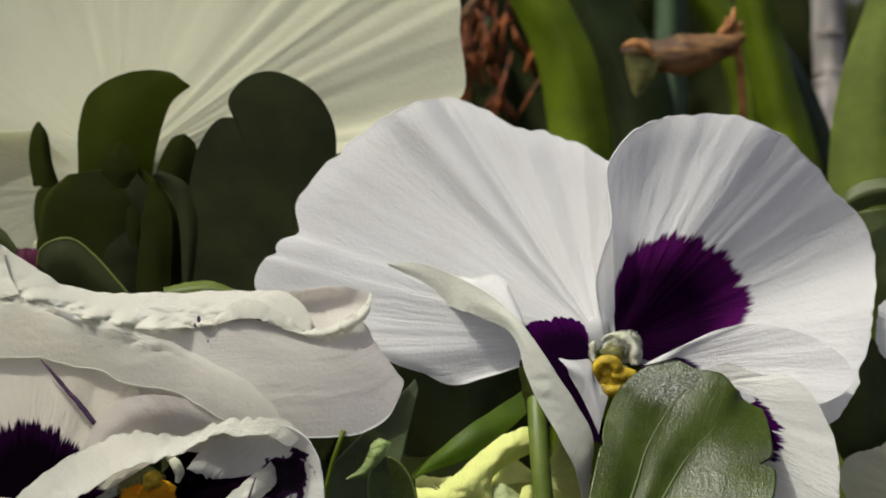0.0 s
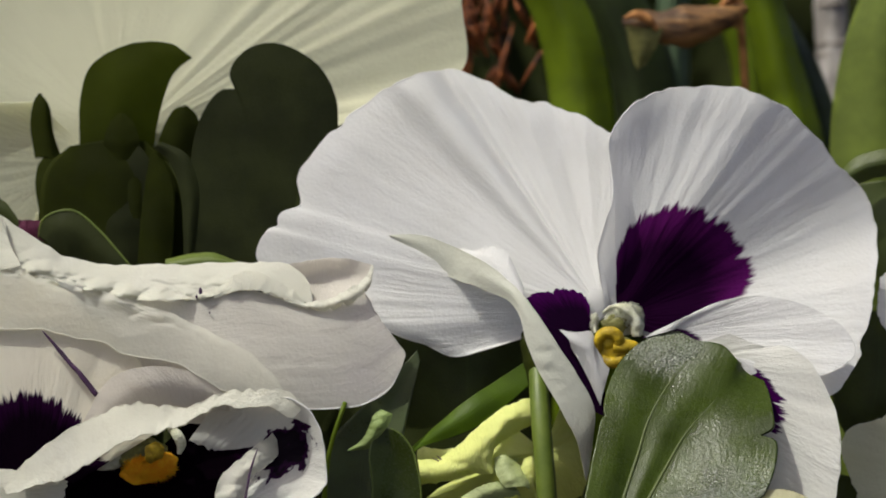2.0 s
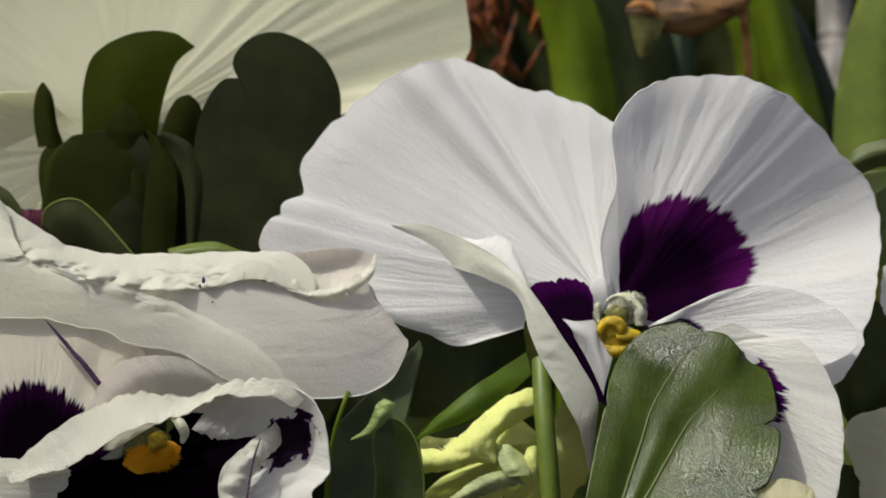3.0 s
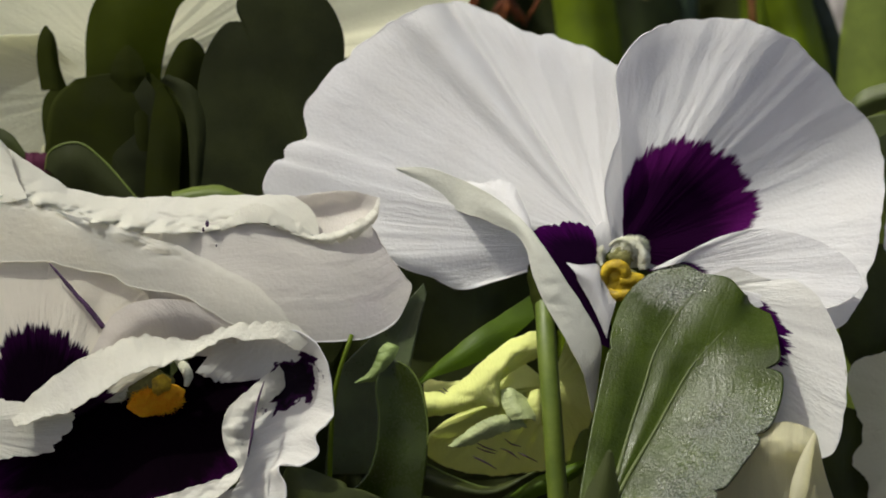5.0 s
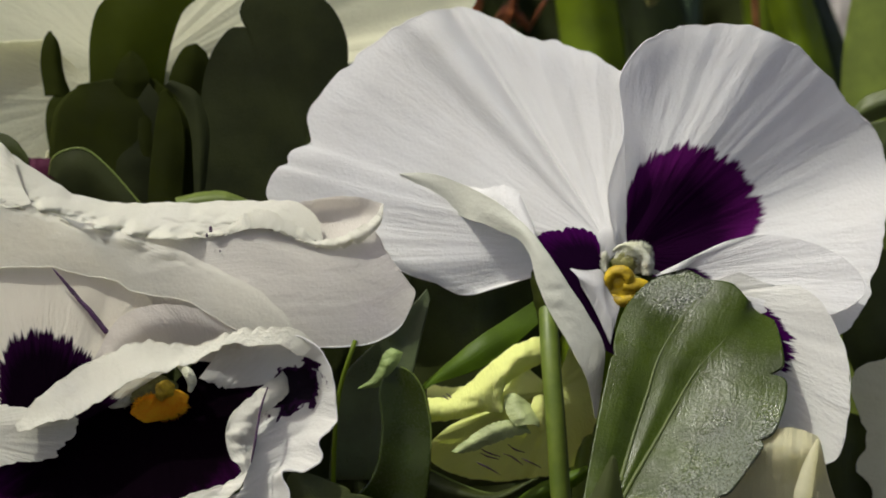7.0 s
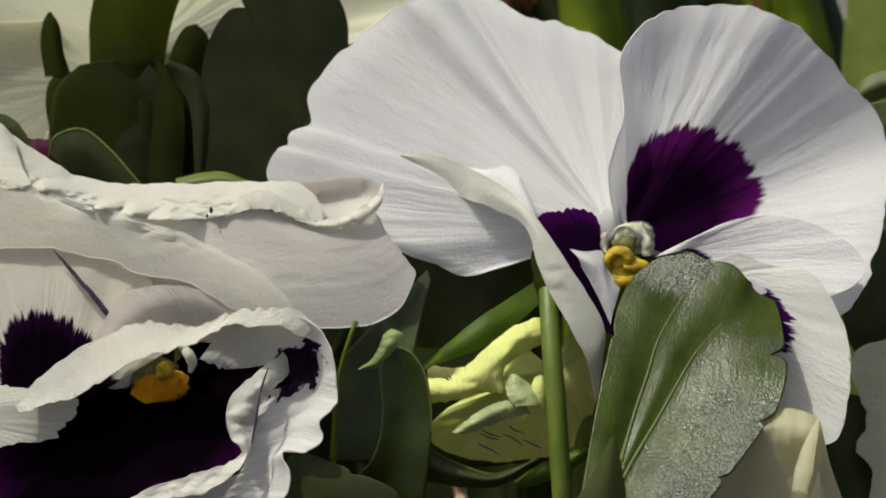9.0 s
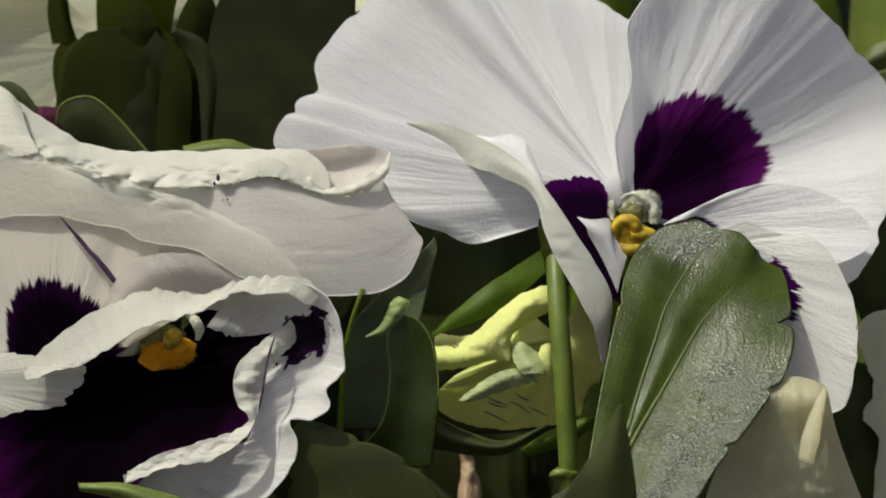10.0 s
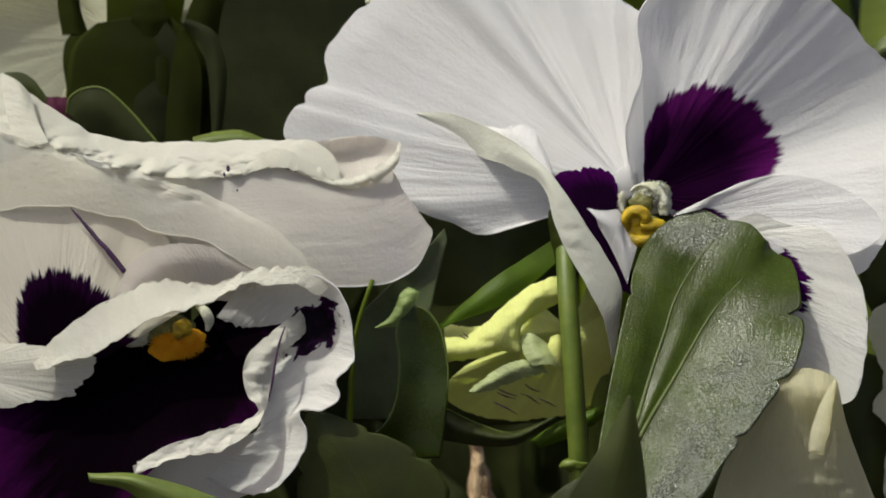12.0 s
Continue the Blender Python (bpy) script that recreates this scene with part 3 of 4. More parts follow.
def pillow(a, b, height, crown=(0, 0)):
    """A line midway between two veins, swelling towards the front; crown pushes its end out into a rounded lobe."""
    p, q = curve_through(a, 16), curve_through(b, 16)
    m = (p + q) / 2
    m[:, 2] -= height * np.sin(np.pi * np.linspace(0.06, 0.98, 16)) ** 0.7
    m[:, :2] += np.outer(np.clip(1 - np.arange(16) / 3.0, 0, 1), crown)
    return [tuple(v) for v in m]


leaf_shiny = sheet("leaf", [leaf_left, pillow(leaf_left, vein_a, 6), vein_a, pillow(vein_a, vein_b, 4, (10, -9)), vein_b, pillow(vein_b, leaf_right, 3), leaf_right],
    M_glossy, main, "broad glossy scalloped green leaf", ruffle=1.5, nick=1.2, seed=21, nu=190, nv=90, thick=0.0004,
    notches=((0, (1062, 785), 0.010, 7), (6, (1371, 820), 0.010, 30), (6, (1342, 938), 0.009, 18), (6, (1266, 1040), 0.008, 16)))
for line in (vein_a, vein_b):
    tube("vein", [(x, y, d - 2.8) for x, y, d in line[1:]], (1.4, 2.6, 4, 5.5, 8), M_vein, leaf_shiny, "", sides=8, n=50)
tube("leaf_stalk", [(1034, 1210, -414), (1014, 1300, -420), foot_of((1000, 1350, -410))], (12, 14, 18), M_stem, main)

# ---------------------------------------------------------------- front pansy
front = thing("pansy_plant", (260, 1000, 60), "white pansy with a black-purple face and ruffled folded petals", "pansy", "pansies")
fan("petal", (50, 955, -106), [(300, 800, -104), (240, 690, -98), (190, 645, -93), (90, 560, -80), (20, 540, -74), (-80, 580, -70), (-130, 700, -80), (-140, 850, -94), (-60, 930, -104)],
    M_face_side, front, "side petal with dark blotch", belly=3, ruffle=10, waves=4, nick=4, seed=31, nu=130)
sheet("petal", [[(180, 584, -60), (200, 620, -62), (240, 660, -64), (300, 710, -66), (380, 760, -66)],
                [(300, 572, -60), (310, 612, -67), (340, 656, -73), (400, 716, -76), (450, 770, -74)],
                [(420, 560, -56), (430, 610, -67), (450, 664, -75), (490, 722, -78), (530, 775, -74)],
                [(520, 584, -50), (530, 620, -62), (550, 668, -70), (580, 720, -71), (602, 772, -68)],
                [(590, 584, -46), (610, 612, -53), (630, 656, -57), (648, 704, -58), (660, 757, -58)],
                [(622, 574, -43), (640, 610, -47), (664, 650, -50), (682, 690, -51), (690, 733, -53)],
                [(641, 566, -40), (664, 606, -42), (692, 648, -44), (713, 677, -46), (704, 708, -50)]],
      M_lilac, front, "wide lilac-white petal", margin=1.5, rims=(-1,), ruffle=1.0, waves=5, nick=3, seed=33, nu=90, nv=120, pucker=((0.5, 0.6, 0.6, 0.6, 0.5),))
tube("petal_margin", [(530, 775, -75), (570, 774, -73), (602, 772, -70), (634, 768, -65), (660, 757, -60), (680, 744, -57), (691, 733, -55), (704, 708, -52)], (0.8, 1.5, 1.2, 1.7, 1.4, 0.8), M_white, front, "", sides=6, n=60, knobs=0.6)
sheet("petal", [[(-230, 300, 20), (-90, 376, 6), (0, 434, -4), (60, 472, -6), (110, 502, -4), (160, 516, -2), (220, 520, -4), (300, 518, -6), (440, 514, -10), (505, 518, -14), (540, 545, -30), (552, 588, -50)],
                [(-230, 370, -10), (-90, 440, -30), (0, 486, -36), (60, 508, -40), (110, 528, -40), (160, 540, -40), (220, 546, -40), (300, 545, -38), (440, 538, -38), (500, 552, -40), (530, 575, -46), (550, 592, -52)],
                [(-230, 440, -30), (-90, 492, -62), (0, 524, -74), (60, 540, -80), (110, 556, -84), (160, 567, -87), (220, 580, -88), (300, 584, -76), (440, 564, -62), (490, 578, -60), (520, 588, -58), (548, 596, -54)]],
      M_front, front, "sunlit top petal with crumpled edge", ruffle=3, waves=10, nick=2.5, seed=35, nu=220, nv=34, pucker=((0.62, 0.3, 1.0, 0.5, 13), (0.42, 0.2, 0.95, 0.35, 15)))
sheet("petal_fold", [[(-50, 396, -14), (-46, 440, -34), (-36, 490, -60), (-20, 530, -80)], [(-20, 412, -22), (-14, 452, -46), (-4, 492, -68), (10, 526, -86)], [(2, 436, -22), (8, 462, -44), (18, 492, -66), (34, 520, -84)]],
      M_front, front, "upright pleat of the top petal", margin=1.2, rims=(-1,), ruffle=2, nick=1, seed=44, nu=40, nv=14)
sheet("petal_fold", [[(500, 520, -14), (540, 512, -14), (590, 507, -16), (630, 512, -24), (656, 520, -34)],
                     [(505, 550, -6), (545, 540, 4), (590, 535, 4), (625, 540, -10), (650, 545, -30)],
                     [(520, 590, -30), (550, 590, -24), (590, 585, -24), (620, 575, -30), (642, 562, -36)]],
      M_blush, front, "shaded hollow of the curled petal tip", ruffle=2, nick=1, seed=36, nu=50, nv=20)
sheet("petal_fold", [[(655, 518, -34), (646, 538, -44), (622, 558, -54), (590, 575, -58), (555, 586, -58), (500, 582, -58)],
                     [(658, 522, -40), (652, 548, -52), (628, 569, -62), (594, 585, -66), (556, 594, -64), (500, 583, -59)],
                     [(657, 526, -38), (652, 556, -48), (632, 579, -56), (598, 594, -60), (556, 600, -60), (500, 584, -59)]],
      M_front, front, "bright rolled lip of the petal tip", ruffle=5, waves=9, nick=4, seed=34, nu=50, nv=14)
sheet("petal_fold", [[(318, 580, -62), (370, 566, -60), (415, 537, -54), (448, 530, -52), (490, 548, -52), (545, 592, -54)],
                     [(318, 581, -63), (372, 571, -65), (420, 552, -64), (455, 550, -62), (492, 566, -60), (546, 593, -55)],
                     [(318, 582, -64), (374, 577, -68), (424, 565, -68), (458, 564, -66), (496, 578, -64), (547, 594, -56)]],
      M_front, front, "small crumpled fold on the top petal", ruffle=4, waves=7, nick=4, seed=32, nu=60, nv=14)
sheet("petal", [[(-230, 440, -32), (-90, 488, -64), (0, 518, -77), (60, 534, -84), (120, 551, -89), (165, 562, -92), (205, 573, -94), (255, 590, -95), (340, 624, -98), (420, 664, -105), (480, 712, -109), (502, 746, -109)],
                [(-230, 500, -45), (-90, 526, -73), (0, 546, -85), (60, 558, -91), (120, 573, -97), (165, 584, -99), (205, 594, -100), (255, 606, -101), (340, 637, -105), (415, 675, -109), (472, 720, -111), (498, 747, -109)],
                [(-230, 560, -52), (-90, 566, -76), (0, 576, -88), (60, 584, -94), (120, 597, -100), (165, 607, -103), (210, 618, -103), (258, 630, -106), (330, 660, -109), (400, 694, -112), (452, 732, -112), (490, 749, -110)],
                [(-230, 620, -53), (-90, 606, -75), (0, 606, -88), (60, 610, -94), (120, 621, -100), (170, 631, -104), (212, 642, -108), (260, 652, -109), (322, 678, -111), (386, 710, -114), (432, 741, -113), (484, 752, -110)],
                [(-230, 690, -53), (-90, 650, -73), (0, 634, -87), (60, 633, -93), (120, 646, -99), (178, 656, -105), (210, 674, -108), (262, 685, -111), (312, 694, -112), (352, 716, -114), (394, 742, -113), (474, 757, -110)]],
      M_droop, front, "broad drooping upper petal folded over its crumpled crest", thick=0.0, margin=1.2, rims=(-1,), ruffle=3, nick=2.5, seed=37, nu=190, nv=56,
      pucker=((0.42, 0.17, 0.03, 0.10, 18), (0.62, 0.1, 0.15, 0.12, 8), (0.3, 0.5, 0.5, 0.5, 0.9)))
for x, y, d, w in ((352, 566, -76, 4.5), (345, 576, -78, 3), (368, 604, -72, 2)):
    lump("speckle", (x, y, d), (w * 0.7, w * 1.2, 1.5), M_purple, front, "tiny purple speck on the petal", rough=0.5, seed=x, rows=8)
tube("petal_margin", [(72, 636, -100), (96, 664, -103), (118, 690, -106), (142, 718, -109), (168, 750, -112)], (1, 3.5, 5, 4), M_purple, front, "dark purple petal margin", knobs=0.5)
sheet("petal", [[(84, 648, -72), (180, 655, -74), (290, 680, -80), (400, 740, -86)], [(126, 698, -66), (210, 715, -64), (310, 738, -66), (400, 770, -74)], [(172, 752, -64), (240, 790, -60), (330, 800, -60), (410, 800, -66)]],
      M_blush, front, "shaded inner petal", ruffle=3, nick=1, seed=39, nu=40)
sheet("petal_fold", [[(120, 840, -112), (150, 785, -114), (182, 730, -114), (220, 706, -114), (300, 700, -112), (360, 720, -110), (395, 748, -110)],
                     [(160, 830, -112), (200, 770, -116), (240, 740, -116), (290, 730, -112), (340, 735, -110), (375, 750, -106), (400, 765, -104)],
                     [(180, 850, -90), (230, 810, -92), (260, 790, -92), (300, 780, -90), (340, 780, -88), (380, 775, -88), (405, 780, -90)]],
      M_blush, front, "inner folded petal", ruffle=3, nick=1, seed=38, nu=60)
fan("petal", (262, 862, -60), [(370, 756, -60), (440, 775, -60), (440, 880, -86), (412, 950, -104), (406, 1004, -122), (345, 1052, -150), (225, 1095, -168), (150, 1180, -185), (60, 1260, -190), (-50, 1220, -180), (-88, 1120, -150), (-85, 1000, -120), (-50, 905, -100), (40, 900, -80), (150, 860, -70)],
    M_face, front, "broad lower petal with black-purple face", belly=10, ruffle=6, waves=7, nick=3, seed=41, nu=150, nv=50)
sheet("petal_fold", [[(4, 914, -146), (45, 866, -134), (101, 822, -130), (169, 788, -128), (230, 765, -126), (290, 770, -124), (324, 776, -124), (378, 752, -124), (432, 742, -124), (500, 745, -120), (536, 768, -116)],
                     [(6, 919, -148), (76, 884, -144), (130, 848, -143), (184, 818, -142), (238, 795, -140), (296, 790, -136), (336, 780, -134), (381, 760, -132), (430, 758, -132), (488, 758, -128), (526, 780, -122)],
                     [(8, 924, -150), (108, 898, -158), (160, 866, -160), (203, 840, -160), (250, 822, -158), (308, 806, -152), (351, 784, -146), (385, 768, -142), (425, 774, -142), (473, 770, -138), (515, 792, -126)]],
      M_front, front, "ruffled white lip over the face", margin=1.3, ruffle=4, waves=13, nick=4.5, seed=43, nu=150)
sheet("petal", [[(380, 760, -110), (470, 750, -122), (534, 768, -124), (563, 812, -128), (573, 872, -134), (572, 912, -140), (541, 944, -142), (549, 968, -148), (526, 993, -150), (496, 995, -146), (476, 1000, -150), (490, 1036, -158), (484, 1072, -156), (440, 1130, -150), (395, 1150, -146)],
                [(360, 790, -70), (440, 790, -80), (500, 800, -84), (528, 832, -86), (532, 876, -90), (522, 912, -96), (500, 944, -104), (490, 966, -110), (474, 984, -114), (462, 996, -116), (454, 1008, -118), (452, 1036, -122), (440, 1068, -124), (404, 1110, -126), (360, 1140, -130)],
                [(330, 830, -60), (400, 860, -62), (420, 880, -70), (430, 900, -84), (430, 920, -100), (428, 940, -112), (424, 955, -118), (420, 968, -122), (416, 980, -126), (414, 992, -128), (412, 1004, -130), (404, 1030, -132), (380, 1064, -134), (346, 1090, -134), (310, 1120, -136)]],
      M_cup, front, "cupped side petal with dark marks and ruffled edge", margin=1.8, rims=(0,), ruffle=3.5, waves=12, nick=4.5, seed=45, nu=160, nv=44)
sheet("petal_fold", [[(490, 808, -66), (455, 838, -104), (418, 866, -124), (390, 893, -134), (378, 932, -140), (388, 972, -146), (408, 994, -152), (392, 1012, -160), (328, 1034, -172), (248, 1058, -182), (188, 1092, -196)],
                     [(494, 824, -68), (468, 854, -108), (438, 878, -128), (414, 898, -137), (403, 938, -142), (405, 976, -148), (411, 998, -156), (396, 1018, -166), (336, 1050, -178), (250, 1072, -189), (186, 1104, -202)],
                     [(496, 842, -66), (478, 868, -102), (454, 886, -120), (438, 902, -128), (429, 942, -132), (421, 978, -140), (414, 1001, -158), (401, 1024, -172), (345, 1066, -186), (255, 1084, -198), (183, 1114, -206)]],
      M_front, front, "wavy turned-up edge of the lower petal", margin=1.2, ruffle=3, waves=9, nick=3, seed=47, nu=150, nv=22, pucker=((0.5, 0.8, 0.5, 0.8, 5),))
tube("petal_margin", [(452, 846, -118), (442, 876, -136), (436, 905, -142), (430, 942, -147), (423, 980, -154)], (1, 2.4, 1.8, 2.4, 1), M_purple, front, "thin dark purple petal margin", sides=8, knobs=0.5)
sheet("petal", [[(180, 1096, -160), (250, 1080, -152), (340, 1060, -130), (430, 1020, -96)], [(190, 1150, -156), (260, 1130, -146), (340, 1106, -124), (430, 1070, -92)], [(200, 1210, -150), (270, 1190, -140), (345, 1166, -120), (430, 1120, -90)]],
      M_lilac, front, "shaded underside below the turned edge", ruffle=2, nick=1, seed=48, nu=30, nv=16)
fan("petal", (-150, 930, -118), [(-120, 866, -112), (0, 880, -116), (60, 890, -120), (108, 902, -124), (116, 925, -124), (96, 950, -126), (66, 974, -128), (10, 982, -130), (-70, 996, -130)],
    M_front, front, "pale lobe of the lower petal", crimp=0.25, belly=-4, ruffle=5, waves=4, nick=9, seed=49, nu=130, nv=30)
lump("throat", (190, 862, -84), (27, 20, 8), M_hair, front, "hairy pale lobe of the throat", rough=0.3, seed=13, turn=-30)
hairs("throat_hair", (190, 862, -84), (27, 20, 8), 300, 6, M_hair, front, "short white throat hairs", 3)
tube("throat", [(296, 808, -90), (310, 820, -96), (317, 836, -98), (314, 854, -96)], (5, 9, 9, 4), M_hair, front, "pale curved lobe of the throat", sides=14, knobs=0.15)
lump("throat", (246, 852, -84), (46, 26, 10), M_cavity, front, "olive hollow of the throat", rough=0.2, seed=13, turn=-12)
lump("throat", (262, 880, -92), (50, 24, 6), M_orange, front, "orange lip of the throat", rough=0.2, freq=1.8, seed=15, rows=24, turn=-18)
hairs("throat_hair", (262, 880, -93), (49, 23, 6), 800, 8, M_orange, front, "fine orange fuzz of the lip", 5)
lump("throat", (270, 850, -100), (17, 16, 9), M_yellow, front, "yellow-green knob of the throat", rough=0.25, freq=2.0, seed=16)
lump("throat", (262, 858, -102), (9, 12, 7), M_yellow, front, "small yellow tip of the knob", rough=0.2, seed=17)
tube("stem", [(280, 900, 20), (300, 1050, 40), (330, 1250, 60), foot_of((340, 1300, 70))], (22, 23, 24), M_stem, front, "green flower stem")

# ---------------------------------------------------------------- pansy seen from behind
rear = thing("pansy_plant", (240, 500, 420), "cream-white pansy seen from behind, with dark sepals", "pansy", "pansies")
fan("petal", (215, 300, 330), [(-160, 300, 300), (-200, 60, 340), (-100, -120, 420), (120, -220, 480), (400, -230, 500), (640, -180, 480), (800, -60, 450), (815, 60, 430), (818, 170, 420), (700, 230, 400), (590, 275, 390), (420, 330, 360)],
    M_cream, rear, "broad cream petal with fine creases", belly=30, ruffle=16, waves=6, nick=2, seed=51, nu=240, nv=40, ridge=((0.60, 0.006, -6), (0.625, 0.006, 6), (0.655, 0.006, -6), (0.685, 0.006, 6), (0.72, 0.008, -6), (0.3, 0.05, 8)), crimp=1.6)
fan("petal", (170, 330, 310), [(60, 230, 290), (-60, 240, 270), (-180, 300, 260), (-200, 480, 270), (-60, 620, 290), (30, 560, 300), (60, 430, 300)],
    M_cream, rear, "lower cream petal", belly=20, ruffle=10, seed=53)
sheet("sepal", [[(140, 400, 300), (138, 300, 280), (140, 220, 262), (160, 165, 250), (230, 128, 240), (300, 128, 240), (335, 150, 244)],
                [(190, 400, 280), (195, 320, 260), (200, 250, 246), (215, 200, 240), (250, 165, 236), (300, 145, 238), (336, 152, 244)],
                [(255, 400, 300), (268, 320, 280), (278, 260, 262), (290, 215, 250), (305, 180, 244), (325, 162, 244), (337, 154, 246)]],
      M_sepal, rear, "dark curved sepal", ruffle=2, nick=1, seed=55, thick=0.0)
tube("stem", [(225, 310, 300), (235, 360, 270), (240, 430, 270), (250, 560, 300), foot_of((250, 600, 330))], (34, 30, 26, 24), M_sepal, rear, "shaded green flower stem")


def leaf(name, left, mid, right, mat, parent, label, seed, teeth=(5, 6), ruffle=1.2, thick=0.00026):
    return sheet(name, [left, mid, right], mat, parent, label, ruffle=ruffle, waves=2.5, nick=1.0, teeth=teeth, seed=seed, nu=70, nv=24, thick=thick)


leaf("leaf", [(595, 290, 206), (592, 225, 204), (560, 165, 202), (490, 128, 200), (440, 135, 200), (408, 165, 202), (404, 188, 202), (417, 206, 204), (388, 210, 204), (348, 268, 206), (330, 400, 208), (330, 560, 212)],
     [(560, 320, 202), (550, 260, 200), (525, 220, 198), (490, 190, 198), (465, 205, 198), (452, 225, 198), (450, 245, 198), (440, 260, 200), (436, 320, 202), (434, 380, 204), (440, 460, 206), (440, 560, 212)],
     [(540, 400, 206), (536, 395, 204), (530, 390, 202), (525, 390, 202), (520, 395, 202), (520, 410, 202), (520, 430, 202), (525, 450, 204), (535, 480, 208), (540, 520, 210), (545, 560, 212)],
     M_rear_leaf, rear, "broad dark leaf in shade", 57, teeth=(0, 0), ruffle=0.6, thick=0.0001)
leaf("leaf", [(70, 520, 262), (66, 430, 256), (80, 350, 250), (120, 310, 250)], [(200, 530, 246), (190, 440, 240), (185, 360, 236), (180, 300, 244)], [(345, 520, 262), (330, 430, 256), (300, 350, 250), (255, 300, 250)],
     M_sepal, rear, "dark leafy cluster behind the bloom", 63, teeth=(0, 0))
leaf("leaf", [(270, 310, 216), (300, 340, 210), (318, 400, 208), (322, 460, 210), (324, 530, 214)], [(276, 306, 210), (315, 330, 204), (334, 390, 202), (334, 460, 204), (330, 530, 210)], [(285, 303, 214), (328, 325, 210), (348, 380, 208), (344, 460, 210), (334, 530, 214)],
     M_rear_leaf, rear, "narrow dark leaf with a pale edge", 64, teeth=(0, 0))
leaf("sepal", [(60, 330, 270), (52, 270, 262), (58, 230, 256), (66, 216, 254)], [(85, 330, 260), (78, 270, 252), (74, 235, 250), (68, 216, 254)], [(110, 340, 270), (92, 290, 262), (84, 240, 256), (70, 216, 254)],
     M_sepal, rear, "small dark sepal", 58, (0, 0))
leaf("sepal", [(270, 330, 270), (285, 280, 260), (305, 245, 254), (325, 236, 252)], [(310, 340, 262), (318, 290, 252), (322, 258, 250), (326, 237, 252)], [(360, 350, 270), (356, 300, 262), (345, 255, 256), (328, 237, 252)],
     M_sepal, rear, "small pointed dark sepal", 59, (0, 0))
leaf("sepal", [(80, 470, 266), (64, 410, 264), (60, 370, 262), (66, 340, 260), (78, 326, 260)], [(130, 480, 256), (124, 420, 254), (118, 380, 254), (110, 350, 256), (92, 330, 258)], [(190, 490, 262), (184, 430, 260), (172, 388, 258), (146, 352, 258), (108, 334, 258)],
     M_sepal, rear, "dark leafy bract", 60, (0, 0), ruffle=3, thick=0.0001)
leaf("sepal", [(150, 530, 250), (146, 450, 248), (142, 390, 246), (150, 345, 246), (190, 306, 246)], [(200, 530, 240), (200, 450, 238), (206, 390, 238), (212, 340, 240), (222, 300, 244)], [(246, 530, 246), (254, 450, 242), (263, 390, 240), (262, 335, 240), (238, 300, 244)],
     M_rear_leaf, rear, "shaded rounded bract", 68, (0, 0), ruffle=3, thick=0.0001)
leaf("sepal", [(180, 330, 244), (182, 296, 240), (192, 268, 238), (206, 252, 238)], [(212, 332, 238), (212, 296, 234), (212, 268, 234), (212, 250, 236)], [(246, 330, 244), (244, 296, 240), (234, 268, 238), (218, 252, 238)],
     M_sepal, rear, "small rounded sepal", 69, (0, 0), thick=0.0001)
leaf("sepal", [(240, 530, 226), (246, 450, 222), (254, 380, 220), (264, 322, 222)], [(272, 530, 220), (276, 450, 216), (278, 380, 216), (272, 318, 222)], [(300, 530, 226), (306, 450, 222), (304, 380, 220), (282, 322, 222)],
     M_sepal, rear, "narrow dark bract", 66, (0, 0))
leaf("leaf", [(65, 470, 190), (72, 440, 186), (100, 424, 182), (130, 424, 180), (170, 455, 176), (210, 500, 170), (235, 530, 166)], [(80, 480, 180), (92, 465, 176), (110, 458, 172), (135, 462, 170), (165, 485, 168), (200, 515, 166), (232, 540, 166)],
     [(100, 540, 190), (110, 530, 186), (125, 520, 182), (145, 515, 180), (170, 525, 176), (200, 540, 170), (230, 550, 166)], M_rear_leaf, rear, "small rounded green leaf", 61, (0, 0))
sheet("petal", [[(30, 440, 210), (50, 440, 208), (76, 442, 206)], [(30, 455, 204), (52, 455, 202), (80, 456, 200)], [(30, 475, 206), (56, 476, 204), (86, 478, 204)]], M_maroon, rear, "maroon petal tip", nu=20, nv=10)
leaf("leaf", [(-60, 400, 150), (-20, 396, 146), (6, 408, 142), (30, 440, 138)], [(-60, 424, 144), (-20, 418, 140), (4, 424, 138), (30, 448, 136)], [(-60, 450, 150), (-20, 446, 146), (6, 446, 142), (28, 456, 138)],
     M_leaf_dark, rear, "dark rounded leaf tip", 65, (0, 0))
tube("leaf_lit_rim", [(65, 470, 188), (72, 440, 184), (100, 424, 180), (130, 424, 178), (170, 455, 174), (210, 500, 168), (235, 530, 164)], (1.6, 2, 2, 2), M_leaf_pale, rear, "pale tube added for the sunlit leaf rim", sides=6)
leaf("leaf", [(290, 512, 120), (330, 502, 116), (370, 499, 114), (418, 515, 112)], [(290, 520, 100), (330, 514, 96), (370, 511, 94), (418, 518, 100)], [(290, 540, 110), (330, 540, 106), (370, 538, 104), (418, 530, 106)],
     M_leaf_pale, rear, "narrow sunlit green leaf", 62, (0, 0))

